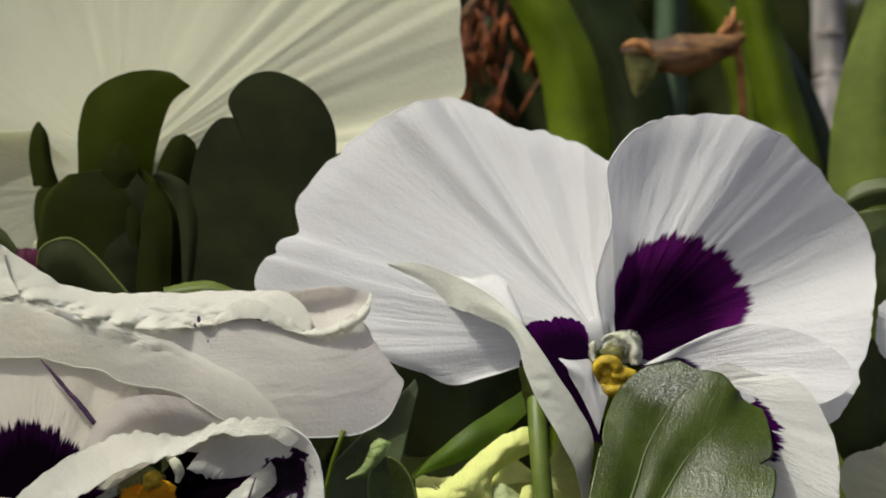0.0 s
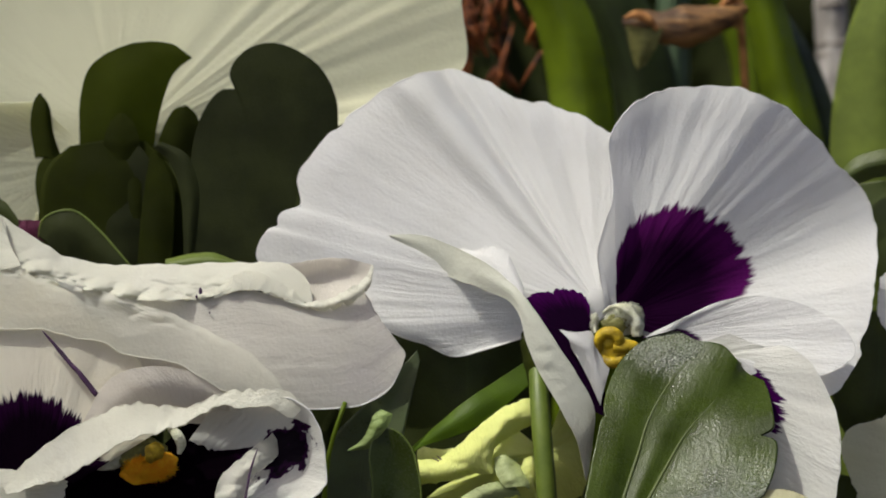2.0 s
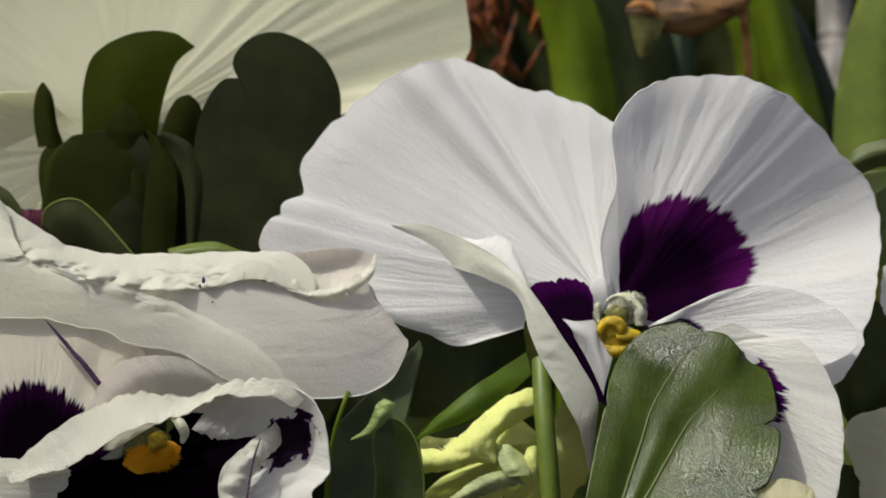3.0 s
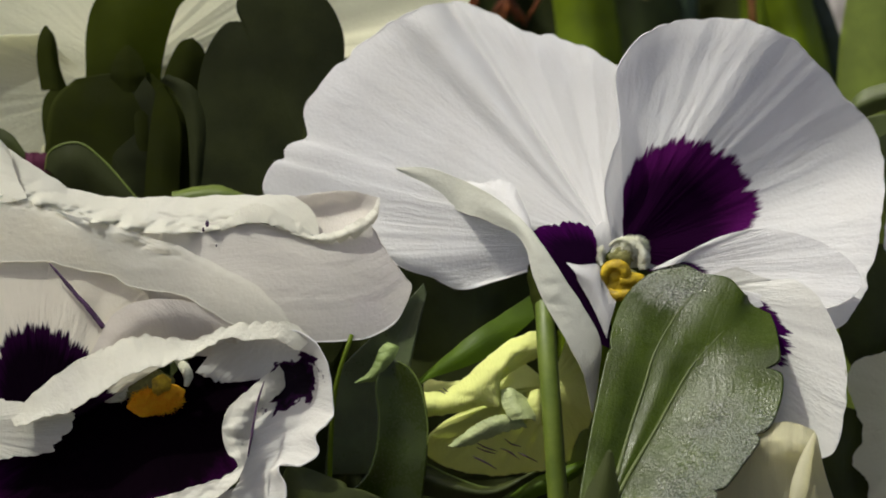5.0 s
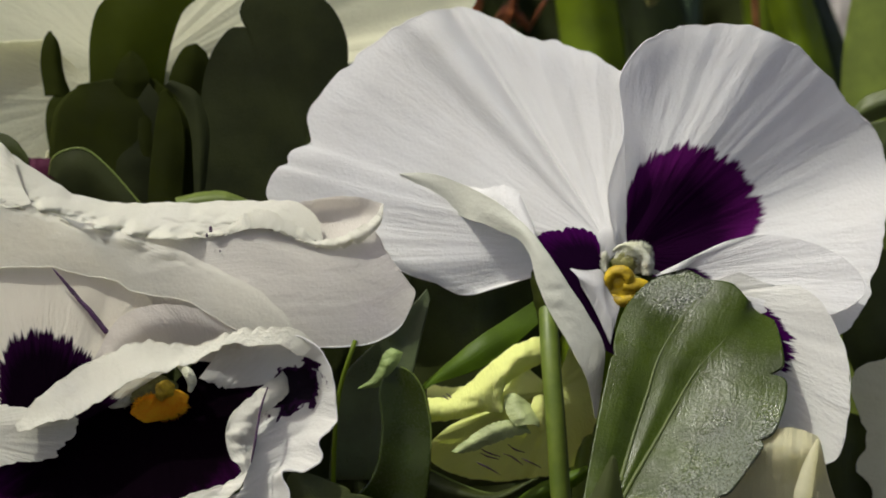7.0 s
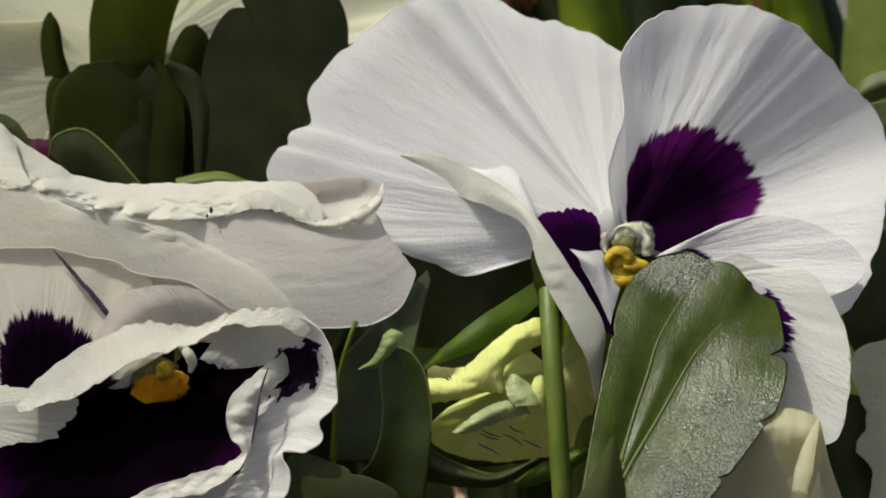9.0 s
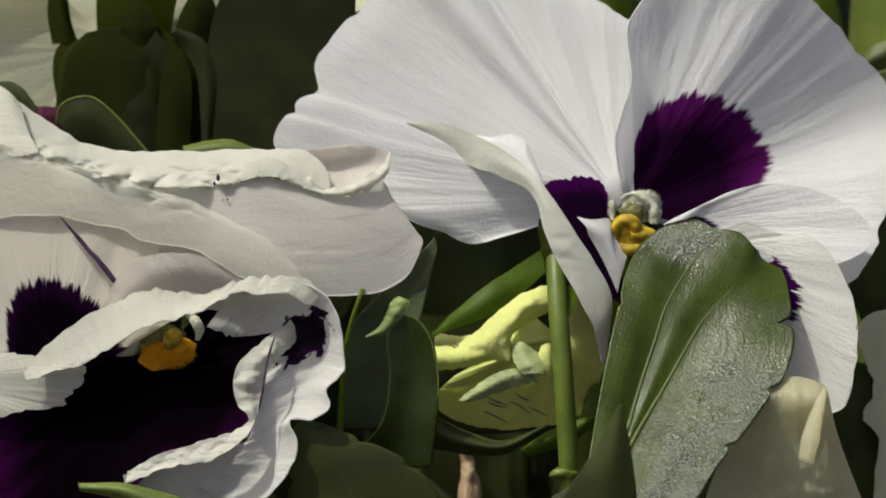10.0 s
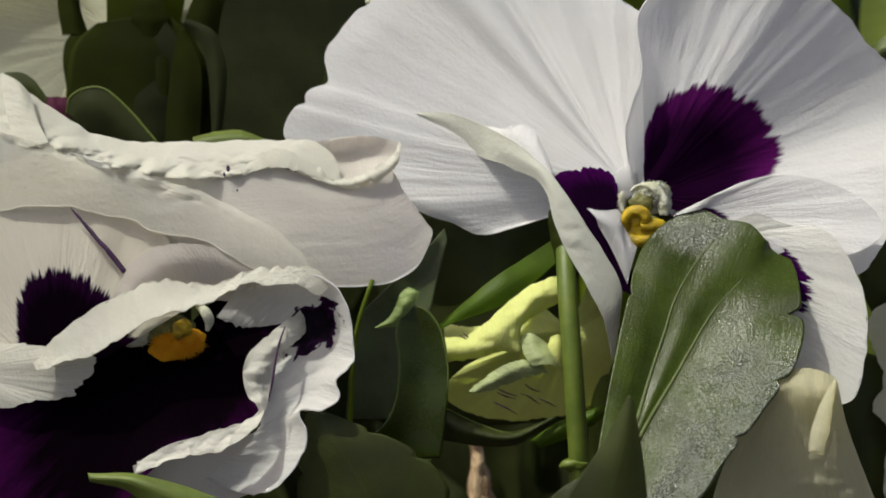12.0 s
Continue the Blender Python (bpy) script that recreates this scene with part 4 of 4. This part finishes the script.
# ---------------------------------------------------------------- lime withered bloom
limp = thing("withered_bloom", (860, 900, 60), "faded lime-green withered pansy hanging on its stalk", "withered flower")
sheet("petal", [[(724, 866, -24), (773, 862, -36), (808, 838, -46), (848, 802, -42), (898, 767, -26), (960, 748, 0)],
                [(724, 880, -52), (780, 876, -66), (826, 854, -74), (862, 822, -68), (908, 788, -48), (960, 776, -20)],
                [(724, 896, -54), (784, 890, -68), (836, 872, -78), (862, 846, -72), (892, 812, -50), (950, 792, -24)],
                [(724, 910, -36), (790, 902, -48), (840, 888, -58), (868, 889, -66), (872, 846, -40), (940, 800, -20)]],
      M_lime, limp, "rolled pale lime petal", ruffle=4, seed=71, pucker=((0.5, 0.6, 0.6, 0.6, 3.5),))
sheet("petal", [[(735, 840, 20), (780, 846, 10), (830, 836, 10), (880, 800, 14)], [(735, 862, 0), (780, 862, -10), (830, 850, -12), (880, 812, 0)], [(735, 884, 0), (780, 874, -10), (830, 858, -14), (880, 824, 0)]],
      M_lime, limp, "lime petal edge", ruffle=4, seed=74, nu=30, nv=10)
fan("petal", (960, 850, -6), [(900, 800, -14), (850, 870, -14), (760, 925, 10), (735, 960, 30), (760, 990, 44), (850, 1012, 60), (930, 1005, 60), (1000, 980, 50), (1030, 920, 40), (1042, 860, 30), (1030, 780, 20), (1000, 740, 10)],
    M_lime, limp, "crumpled lime petal", belly=-14, ruffle=18, waves=8, crimp=4.0, seed=72)
sheet("sepal", [[(778, 960, -62), (805, 938, -70), (838, 916, -74), (872, 904, -70), (910, 912, -58)], [(790, 962, -70), (820, 944, -80), (850, 928, -84), (880, 916, -78), (915, 920, -62)], [(800, 962, -62), (835, 952, -70), (865, 940, -74), (895, 930, -68), (920, 926, -58)]],
      M_sage, limp, "torn pale green sepal", ruffle=3, nick=2.2, waves=5, seed=73, nu=90, nv=16, pucker=((0.5, 0.8, 0.5, 0.8, 3),))
sheet("sepal", [[(872, 862, -52), (874, 884, -66), (882, 902, -76), (892, 914, -80)], [(888, 856, -58), (894, 880, -74), (902, 898, -84), (910, 912, -86)],
                [(906, 866, -54), (914, 884, -66), (922, 900, -76), (926, 912, -78)], [(920, 876, -46), (930, 892, -54), (934, 906, -62), (934, 916, -66)]],
      M_sage, limp, "crumpled grey-green sepal", ruffle=2, nick=1.5, waves=3, seed=75, nu=50, nv=30, pucker=((0.5, 0.8, 0.5, 0.8, 1.5),))
sheet("petal", [[(925, 862, -50), (918, 890, -56), (930, 915, -50), (945, 925, -46)], [(938, 858, -62), (938, 888, -66), (942, 912, -60), (950, 922, -50)], [(950, 866, -50), (952, 890, -52), (950, 910, -50), (954, 920, -46)]],
      M_lime, limp, "small curled pale petal end", ruffle=2, nick=2, seed=76, nu=30, nv=12)
r = random.Random(12)
for k in range(11):
    x, y = (r.uniform(756, 850), r.uniform(850, 866)) if k < 4 else (r.uniform(820, 905), r.uniform(945, 985))
    tube("vein", [(x, y, -44 if k < 4 else -36), (x + r.uniform(10, 18), y + r.uniform(4, 10), -46 if k < 4 else -38), (x + r.uniform(22, 40), y + r.uniform(10, 20), -44 if k < 4 else -34)],
         (0.6, 1.6, 0.6), M_purple, limp, "fine dark vein", sides=6, n=8)
tube("stem", [(1010, 800, 40), (1020, 900, 50), (1010, 1000, 60), foot_of((1000, 1040, 80))], (16, 16, 18), M_stem, limp)

# ---------------------------------------------------------------- old cream bloom
old = thing("withered_bloom", (1420, 1100, -220), "ageing cream pansy with rolled petals", "withered flower")
sheet("petal", [[(1270, 990, -225), (1335, 932, -226), (1373, 917, -226), (1427, 932, -228), (1434, 945, -230)],
                [(1260, 1010, -236), (1335, 952, -246), (1380, 956, -262), (1425, 960, -258), (1440, 972, -246)],
                [(1245, 1060, -220), (1330, 1020, -228), (1385, 1020, -236), (1430, 1020, -232), (1452, 1020, -220)],
                [(1215, 1150, -200), (1320, 1130, -206), (1390, 1130, -208), (1450, 1130, -204), (1494, 1130, -192)],
                [(1200, 1300, -150), (1320, 1320, -146), (1400, 1320, -146), (1480, 1300, -142), (1550, 1260, -140)]],
      M_old, old, "limp cream petal overhung by its own crest", margin=1.0, rims=(0,), ruffle=5, nick=1.5, seed=81, nu=80, nv=70, pucker=((0.5, 0.6, 0.6, 0.5, 4),))
tube("petal_roll", [(1429, 938, -256), (1420, 966, -268), (1411, 998, -280), (1403, 1034, -292), (1397, 1068, -300)], (3, 9, 13, 15, 13), M_old, old, "tightly rolled cream petal edge", knobs=0.12)
tube("petal_roll", [(1430, 1030, -262), (1429, 1056, -268), (1424, 1082, -272), (1420, 1100, -274)], (2, 5, 8, 4), M_old, old, "loose end of the rolled petal", knobs=0.15)
tube("stem", [(1380, 1250, -156), (1370, 1330, -142), foot_of((1360, 1400, -138))], (16, 18, 22), M_stem, old)

# ---------------------------------------------------------------- pansy at the side, partly seen
side = thing("pansy_plant", (1620, 900, 160), "white pansy half hidden behind its neighbour", "pansy", "pansies")
fan("petal", (1700, 900, 120), [(1640, 1250, 100), (1530, 1170, 90), (1518, 1090, 90), (1526, 1030, 92), (1496, 986, 88), (1514, 948, 92), (1503, 895, 90), (1487, 850, 90), (1496, 814, 94), (1560, 786, 100), (1700, 700, 110)],
    M_cream, side, "shaded cream-white petal with a wavy edge", ruffle=12, waves=7, nick=3, seed=85, nu=130)
fan("petal", (1700, 620, 120), [(1640, 700, 110), (1556, 620, 104), (1552, 560, 104), (1570, 530, 110), (1640, 500, 120)], M_white, side, "white petal", ruffle=6, seed=86)
leaf("leaf", [(1478, 372, 190), (1500, 338, 182), (1545, 318, 176), (1600, 316, 176), (1660, 340, 180)], [(1484, 376, 176), (1510, 352, 164), (1550, 338, 160), (1600, 336, 160), (1655, 350, 170)],
     [(1490, 385, 186), (1520, 374, 176), (1555, 362, 172), (1600, 360, 172), (1650, 364, 180)], M_leaf, side, "rounded grey-green leaf edge", 87, (0, 0))
leaf("leaf", [(1492, 380, 230), (1510, 440, 226), (1530, 500, 226), (1560, 560, 230)], [(1560, 370, 214), (1570, 440, 206), (1580, 500, 206), (1590, 560, 216)], [(1640, 370, 230), (1640, 440, 226), (1640, 500, 226), (1640, 560, 230)],
     M_leaf, side, "mottled green leaf", 88, (0, 0))
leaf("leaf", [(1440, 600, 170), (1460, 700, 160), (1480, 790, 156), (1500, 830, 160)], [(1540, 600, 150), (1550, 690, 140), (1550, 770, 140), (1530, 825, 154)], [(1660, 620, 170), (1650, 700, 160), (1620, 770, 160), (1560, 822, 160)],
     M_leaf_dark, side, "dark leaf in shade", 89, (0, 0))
tube("stem", [(1700, 900, 130), (1700, 1100, 140), foot_of((1700, 1150, 150))], (22, 24), M_stem, side)

# ---------------------------------------------------------------- leaves low in the bed
low = thing("pansy_plant", (700, 1000, 120), "dark green pansy foliage low in the bed", "pansy foliage")
leaf("leaf", [(560, 1010, 60), (570, 900, 50), (585, 830, 44), (640, 770, 40), (690, 720, 40), (735, 670, 44)], [(620, 1010, 66), (630, 920, 58), (650, 850, 52), (680, 790, 48), (710, 740, 46), (738, 680, 44)], [(700, 1010, 60), (700, 940, 50), (705, 860, 44), (715, 800, 40), (728, 740, 40), (740, 690, 44)],
     M_sheen_leaf, low, "green leaf with sunlit edge", 91, (0, 0))
leaf("leaf", [(590, 1060, -80), (640, 1000, -90), (655, 920, -94), (650, 850, -94), (665, 812, -90)], [(660, 1080, -70), (690, 1000, -80), (700, 920, -82), (695, 860, -84), (680, 808, -88)], [(730, 1080, -80), (740, 1000, -90), (742, 920, -94), (730, 850, -94), (695, 810, -90)],
     M_cupped, low, "dark cupped leaf", 92, (0, 0))
tube("leaf_lit_rim", [(742, 960, -96), (742, 920, -97), (736, 880, -97), (726, 846, -96), (708, 820, -94), (688, 809, -92)], (1, 1.8, 2, 2, 1.6, 1), M_leaf_pale, low, "pale tube added for the lit leaf rim", sides=6)
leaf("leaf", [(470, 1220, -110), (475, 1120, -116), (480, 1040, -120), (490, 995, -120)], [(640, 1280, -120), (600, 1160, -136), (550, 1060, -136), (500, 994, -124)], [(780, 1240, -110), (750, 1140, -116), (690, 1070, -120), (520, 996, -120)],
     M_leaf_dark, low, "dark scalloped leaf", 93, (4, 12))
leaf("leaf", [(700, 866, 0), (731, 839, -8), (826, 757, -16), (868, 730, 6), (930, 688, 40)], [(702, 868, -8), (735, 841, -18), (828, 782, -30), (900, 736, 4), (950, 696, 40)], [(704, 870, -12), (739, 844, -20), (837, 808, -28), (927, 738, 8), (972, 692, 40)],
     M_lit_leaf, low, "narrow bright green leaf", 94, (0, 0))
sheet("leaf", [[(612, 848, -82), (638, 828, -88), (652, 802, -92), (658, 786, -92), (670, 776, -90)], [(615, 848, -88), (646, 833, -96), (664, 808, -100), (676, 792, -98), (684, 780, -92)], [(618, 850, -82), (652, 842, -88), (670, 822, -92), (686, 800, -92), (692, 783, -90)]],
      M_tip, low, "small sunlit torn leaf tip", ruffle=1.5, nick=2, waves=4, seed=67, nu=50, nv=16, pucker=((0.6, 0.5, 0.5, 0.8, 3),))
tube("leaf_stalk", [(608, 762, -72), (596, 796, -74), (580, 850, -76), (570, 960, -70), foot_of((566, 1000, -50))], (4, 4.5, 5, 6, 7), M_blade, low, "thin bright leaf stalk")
tube("leaf_lit_rim", [(700, 976, -34), (740, 992, -40), (790, 1016, -46), (850, 1035, -50), (890, 1028, -50), (924, 1009, -50)], (1.5, 2, 2.2, 2), M_leaf_pale, low, "pale tube added for the lit leaf rim", sides=6)
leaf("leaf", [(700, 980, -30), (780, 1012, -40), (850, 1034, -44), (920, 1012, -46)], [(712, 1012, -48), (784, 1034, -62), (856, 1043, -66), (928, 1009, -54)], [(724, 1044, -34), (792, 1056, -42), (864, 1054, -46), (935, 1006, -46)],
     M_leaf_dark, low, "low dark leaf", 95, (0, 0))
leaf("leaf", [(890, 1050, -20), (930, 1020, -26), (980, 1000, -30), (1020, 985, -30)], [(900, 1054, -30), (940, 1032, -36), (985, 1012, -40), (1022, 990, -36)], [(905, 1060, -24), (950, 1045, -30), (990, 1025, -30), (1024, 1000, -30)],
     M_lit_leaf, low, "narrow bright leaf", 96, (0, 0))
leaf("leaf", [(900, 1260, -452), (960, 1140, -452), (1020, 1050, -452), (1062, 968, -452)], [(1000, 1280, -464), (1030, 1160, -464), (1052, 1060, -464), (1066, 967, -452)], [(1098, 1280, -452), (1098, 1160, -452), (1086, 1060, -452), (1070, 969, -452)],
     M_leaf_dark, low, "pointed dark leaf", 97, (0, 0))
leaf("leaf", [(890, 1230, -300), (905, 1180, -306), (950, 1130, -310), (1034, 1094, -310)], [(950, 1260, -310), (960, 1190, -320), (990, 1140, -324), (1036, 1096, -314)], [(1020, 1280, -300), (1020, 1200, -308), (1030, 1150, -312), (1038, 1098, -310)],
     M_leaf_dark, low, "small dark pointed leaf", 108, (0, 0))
leaf("leaf", [(100, 1112, -230), (180, 1112, -236), (260, 1130, -240), (360, 1165, -236), (450, 1210, -226)], [(102, 1118, -236), (180, 1124, -250), (250, 1150, -256), (330, 1190, -250), (420, 1250, -236)], [(104, 1124, -230), (170, 1140, -236), (220, 1180, -240), (280, 1230, -240), (380, 1290, -230)],
     M_leaf_pale, low, "pale green leaf near the lens", 98, (0, 0))
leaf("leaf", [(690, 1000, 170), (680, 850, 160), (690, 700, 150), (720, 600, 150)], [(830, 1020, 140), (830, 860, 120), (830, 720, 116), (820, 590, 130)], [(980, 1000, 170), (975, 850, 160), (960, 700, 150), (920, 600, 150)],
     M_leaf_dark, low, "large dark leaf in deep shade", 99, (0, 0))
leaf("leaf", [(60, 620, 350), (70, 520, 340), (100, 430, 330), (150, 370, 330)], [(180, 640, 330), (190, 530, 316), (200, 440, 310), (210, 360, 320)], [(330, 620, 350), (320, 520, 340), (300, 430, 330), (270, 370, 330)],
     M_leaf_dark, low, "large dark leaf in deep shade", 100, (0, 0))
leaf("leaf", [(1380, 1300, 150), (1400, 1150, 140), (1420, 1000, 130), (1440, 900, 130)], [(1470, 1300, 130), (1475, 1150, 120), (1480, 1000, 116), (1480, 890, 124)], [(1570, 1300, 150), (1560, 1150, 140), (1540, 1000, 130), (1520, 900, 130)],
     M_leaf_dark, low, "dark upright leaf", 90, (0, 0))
tube("stem", [(650, 1060, 20), (650, 1150, 40), foot_of((660, 1200, 60))], (14, 18), M_stem, low)

# ---------------------------------------------------------------- bulb leaves, dry flower and stick behind
def bulb_plant(x, d, label):
    return thing("bulb_plant", (x, 340, d), label, "bulb plant", "bulb plants")


def blade(ob, line, d, label, seed, mat=None, bow=24):
    """A strap leaf along (middle, height, half width) in the plan, with its foot in the soil."""
    rows = []
    for s, dd in ((-1, bow), (0, -bow), (1, bow)):
        row = [(x + s * h, y, d + dd) for x, y, h in line]
        row.append(foot_of((line[-1][0] + s * line[-1][2] * 0.8, line[-1][1], d + dd)))
        rows.append(row)
    sheet("leaf", rows, mat or M_blade, ob, label, ruffle=5, waves=3, nick=0, seed=seed, nu=60, nv=16, thick=0.0010)


bulb_a = bulb_plant(1060, 1100, "bulb plant with broad bright green strap leaves")
bulb_b = bulb_plant(1420, 1160, "bulb plant with upright green leaves, half in shade")
bulb_c = bulb_plant(1558, 800, "bulb plant with broad pale green strap leaf")
bulb_d = bulb_plant(1240, 1950, "bulb plant with narrow bluish and arching leaves")
blade(bulb_a, [(700, -420, 12), (860, -160, 40), (952, 0, 48), (1000, 100, 50), (1022, 200, 52), (1032, 330, 54)], 1000, "broad bright green bulb leaf", 101)
blade(bulb_a, [(1010, -260, 30), (1040, 0, 70), (1095, 120, 78), (1120, 220, 74), (1130, 340, 70)], 1260, "green bulb leaf, shade in its colour", 102, M_blade_dark)
blade(bulb_b, [(1316, -300, 20), (1336, 0, 30), (1366, 130, 34), (1392, 230, 40), (1410, 330, 44)], 1100, "upright green bulb leaf", 103)
blade(bulb_b, [(1364, 56, 3), (1384, 100, 16), (1408, 160, 28), (1438, 250, 32), (1462, 350, 30)], 1240, "upright bulb leaf darkened for shade", 104, M_blade_dark)
blade(bulb_c, [(1640, -300, 30), (1600, 0, 62), (1575, 120, 80), (1562, 240, 90), (1558, 360, 92)], 800, "broad pale green bulb leaf", 105, M_blade_pale)
blade(bulb_c, [(1720, -200, 20), (1660, 0, 40), (1630, 160, 56), (1610, 300, 60), (1604, 380, 60)], 880, "added strap leaf behind, dark for shadow", 109, M_leaf_dark)
blade(bulb_d, [(1188, -300, 14), (1188, 0, 22), (1188, 120, 24), (1186, 300, 24)], 2000, "bluish green far bulb leaf", 106, M_blue)
blade(bulb_d, [(1130, -200, 30), (1230, -30, 34), (1290, 60, 30), (1330, 200, 30)], 1900, "arching green far bulb leaf", 107)

dry = thing("withered_bloom", (1200, 300, 900), "dry brown withered flower on its stalk", "withered flower")
tube("petal", [(1100, 94, 840), (1106, 92, 840), (1125, 90, 840), (1180, 100, 842), (1240, 92, 846), (1290, 76, 850), (1312, 60, 856)], (10, 28, 36, 44, 36, 26, 16), M_dry, dry, "shrivelled tan and brown petal tube", knobs=0.10, n=60, sides=20)
sheet("petal", [[(1105, 95, 812), (1110, 130, 818), (1120, 165, 826)], [(1130, 100, 800), (1130, 135, 808), (1126, 172, 822)], [(1170, 100, 806), (1160, 130, 812), (1140, 165, 824)]], M_cavity, dry, "limp olive petal end", ruffle=1, waves=2, nick=1, seed=5, nu=20, nv=12)
tube("petal", [(1102, 84, 800), (1122, 76, 796), (1142, 84, 798), (1160, 104, 804)], (5, 9, 9, 4), M_brown, dry, "sunlit tan rim of the tube", knobs=0.3, n=24)
for k, (x, y) in enumerate(((1300, 14), (1286, 30), (1314, 40), (1312, 88), (1296, 100))):
    tube("petal", [(1275 + 3 * k, 62 + 2 * k, 846), ((1290 + x) / 2, (66 + y) / 2, 836 + 6 * k), (x, y, 842)], (9, 10, 4), M_brown, dry, "curled orange-brown tip", sides=8, n=14, knobs=0.5, seed=k)
tube("stem", [(1305, 70, 860), (1312, 150, 880), (1318, 300, 920), foot_of((1320, 330, 940))], (9, 8, 9), M_brown, dry)
husk = thing("withered_bloom", (880, 300, 1150), "rust-brown crumpled dead flower", "withered flower")
for k in range(52):
    r = random.Random(k + 40)
    x, y, d = 818 + r.uniform(0, 130), r.uniform(20, 230), 1100 + r.uniform(-60, 120)
    a, size = r.uniform(-0.55, 0.55) + math.pi / 2, r.uniform(36, 120)
    ex, ey = x + math.cos(a) * size, y - math.sin(a) * size
    w = r.uniform(2, 8)
    sheet("petal", [[(x - w * 0.4, y, d), ((x + ex) / 2 - w, (y + ey) / 2, d - 20), (ex, ey, d + 10)],
                    [(x, y, d - 10), ((x + ex) / 2, (y + ey) / 2, d - 40), (ex + 1, ey, d)],
                    [(x + w * 0.4, y, d), ((x + ex) / 2 + w, (y + ey) / 2, d - 20), (ex + 2, ey, d + 10)]],
          M_rust, husk, "", ruffle=6, seed=110 + k, nu=14, nv=8)
tube("petal", [(800, 40, 1060), (822, 26, 1050), (848, -10, 1060)], (8, 14, 10), M_dry, husk, "pale tan petal end", knobs=0.3, n=16)
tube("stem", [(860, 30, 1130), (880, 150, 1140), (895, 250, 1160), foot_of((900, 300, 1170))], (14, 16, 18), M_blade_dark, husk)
stick = thing("plant_stick", (1470, 240, 1800), "weathered grey-white wooden plant stick", "stick")
tube("pole", [(1450, -500, 1800), (1462, -100, 1800), (1468, 100, 1800), (1478, 260, 1800), foot_of((1480, 300, 1800))], (38, 40, 42, 42, 44), M_stick, stick, knobs=0.12)
for y, w in ((128, 5), (148, 4), (205, 6), (60, 4)):
    x = 1462 + (y - 0) * 0.05
    tube("bark_ring", [(x + 2, y - w, 1800), (x + 2.3, y, 1800), (x + 2.6, y + w, 1800)], (41, 44, 41.5), M_stick_dark, stick, "dark ring on the stick", sides=20, n=7, knobs=0.25, seed=y)

chip = thing("bark_piece", (800, 1108, 285), "rough brown bark piece standing in the soil", "bark chip")
tube("bark", [(788, 1042, 288), (792, 1060, 286), (797, 1110, 285), (804, 1240, 286), foot_of((806, 1260, 290))], (12, 36, 46, 48, 48), M_chip, chip, "", sides=22, n=60, knobs=0.75, seed=6)
# ---------------------------------------------------------------- bark chips
rng = random.Random(4)
for k in range(60):
    x, y = rng.uniform(500, 1100), rng.uniform(1020, 1230)
    p = BOARD.translation
    ray = (spot((x, y, 0)) - p).normalized()
    hit = p + ray * (-p.z / ray.z)
    s = rng.uniform(0.004, 0.011)
    bm = bmesh.new()
    bmesh.ops.create_cube(bm, size=1)
    bmesh.ops.bevel(bm, geom=bm.edges[:], offset=0.12, segments=1, affect='EDGES')
    for v in bm.verts:
        v.co = Vector((v.co.x * s * 1.8, v.co.y * s * 0.7, v.co.z * s * 0.35)) + noise.noise_vector(v.co * 1.5 + Vector((k, 0, 0))) * s * 0.15
    me = bpy.data.meshes.new("bark_chip")
    bm.to_mesh(me)
    bm.free()
    me.materials.append(M_chip)
    ob = tagged(new("bark_chip", me), "brown bark chip lying on the soil", "bark chip", "bark chips")
    ob.matrix_world = pose(hit.x, hit.y, 0.004, rng.uniform(-15, 15), rng.uniform(-15, 15), rng.uniform(0, 180))


# ---------------------------------------------------------------- shaded foliage deep in the bed
def foliage(name, count, xs, ys, heights, size, mat, label, seed, pitch=(1.0, 1.6)):
    """Many small folded leaves standing at all angles, one mesh."""
    r = random.Random(seed)
    verts, faces, uvs = [], [], []
    for _ in range(count):
        c = Vector((r.uniform(*xs), r.uniform(*ys), r.uniform(*heights)))
        s = r.uniform(*size)
        m = Matrix.Translation(c) @ Euler((r.uniform(*pitch), r.uniform(-0.5, 0.5), r.uniform(-1.3, 1.3))).to_matrix().to_4x4()
        first = len(verts)
        for j in range(7):
            v = j / 6
            w = math.sin(math.pi * (0.08 + 0.90 * v)) ** 0.8 * 0.32 * s
            for i in range(5):
                u = i / 4 - 0.5
                verts.append(m @ Vector((u * 2 * w, (v - 0.5) * s, abs(u) * 0.5 * w - (v - 0.4) ** 2 * 0.35 * s)))
                uvs.append((v, i / 4))
        faces += [[first + k for k in f] for f in grid_faces(5, 7)]
    ob = link_mesh(name, verts, faces, uvs, mat, None)
    return tagged(ob, label, "foliage", kind="stuff")


foliage("foliage", 160, (-0.10, 0.10), (0.296, 0.335), (0.0, 0.030), (0.014, 0.026), M_deep, "small filler leaves behind the stems, darkened for shade", 5)
foliage("foliage", 700, (-0.16, 0.20), (0.335, 0.56), (0.0, 0.05), (0.018, 0.034), M_deep, "dense filler foliage low behind the blooms, darkened for shade", 7)
foliage("foliage", 520, (-0.25, 0.10), (0.56, 0.94), (0.0, 0.10), (0.022, 0.040), M_deep, "filler foliage deep in the bed, darkened for shade", 9)
foliage("foliage", 120, (0.16, 0.30), (0.56, 0.92), (0.0, 0.085), (0.022, 0.040), M_deep, "filler foliage at the edge of the bed, darkened for shade", 11)
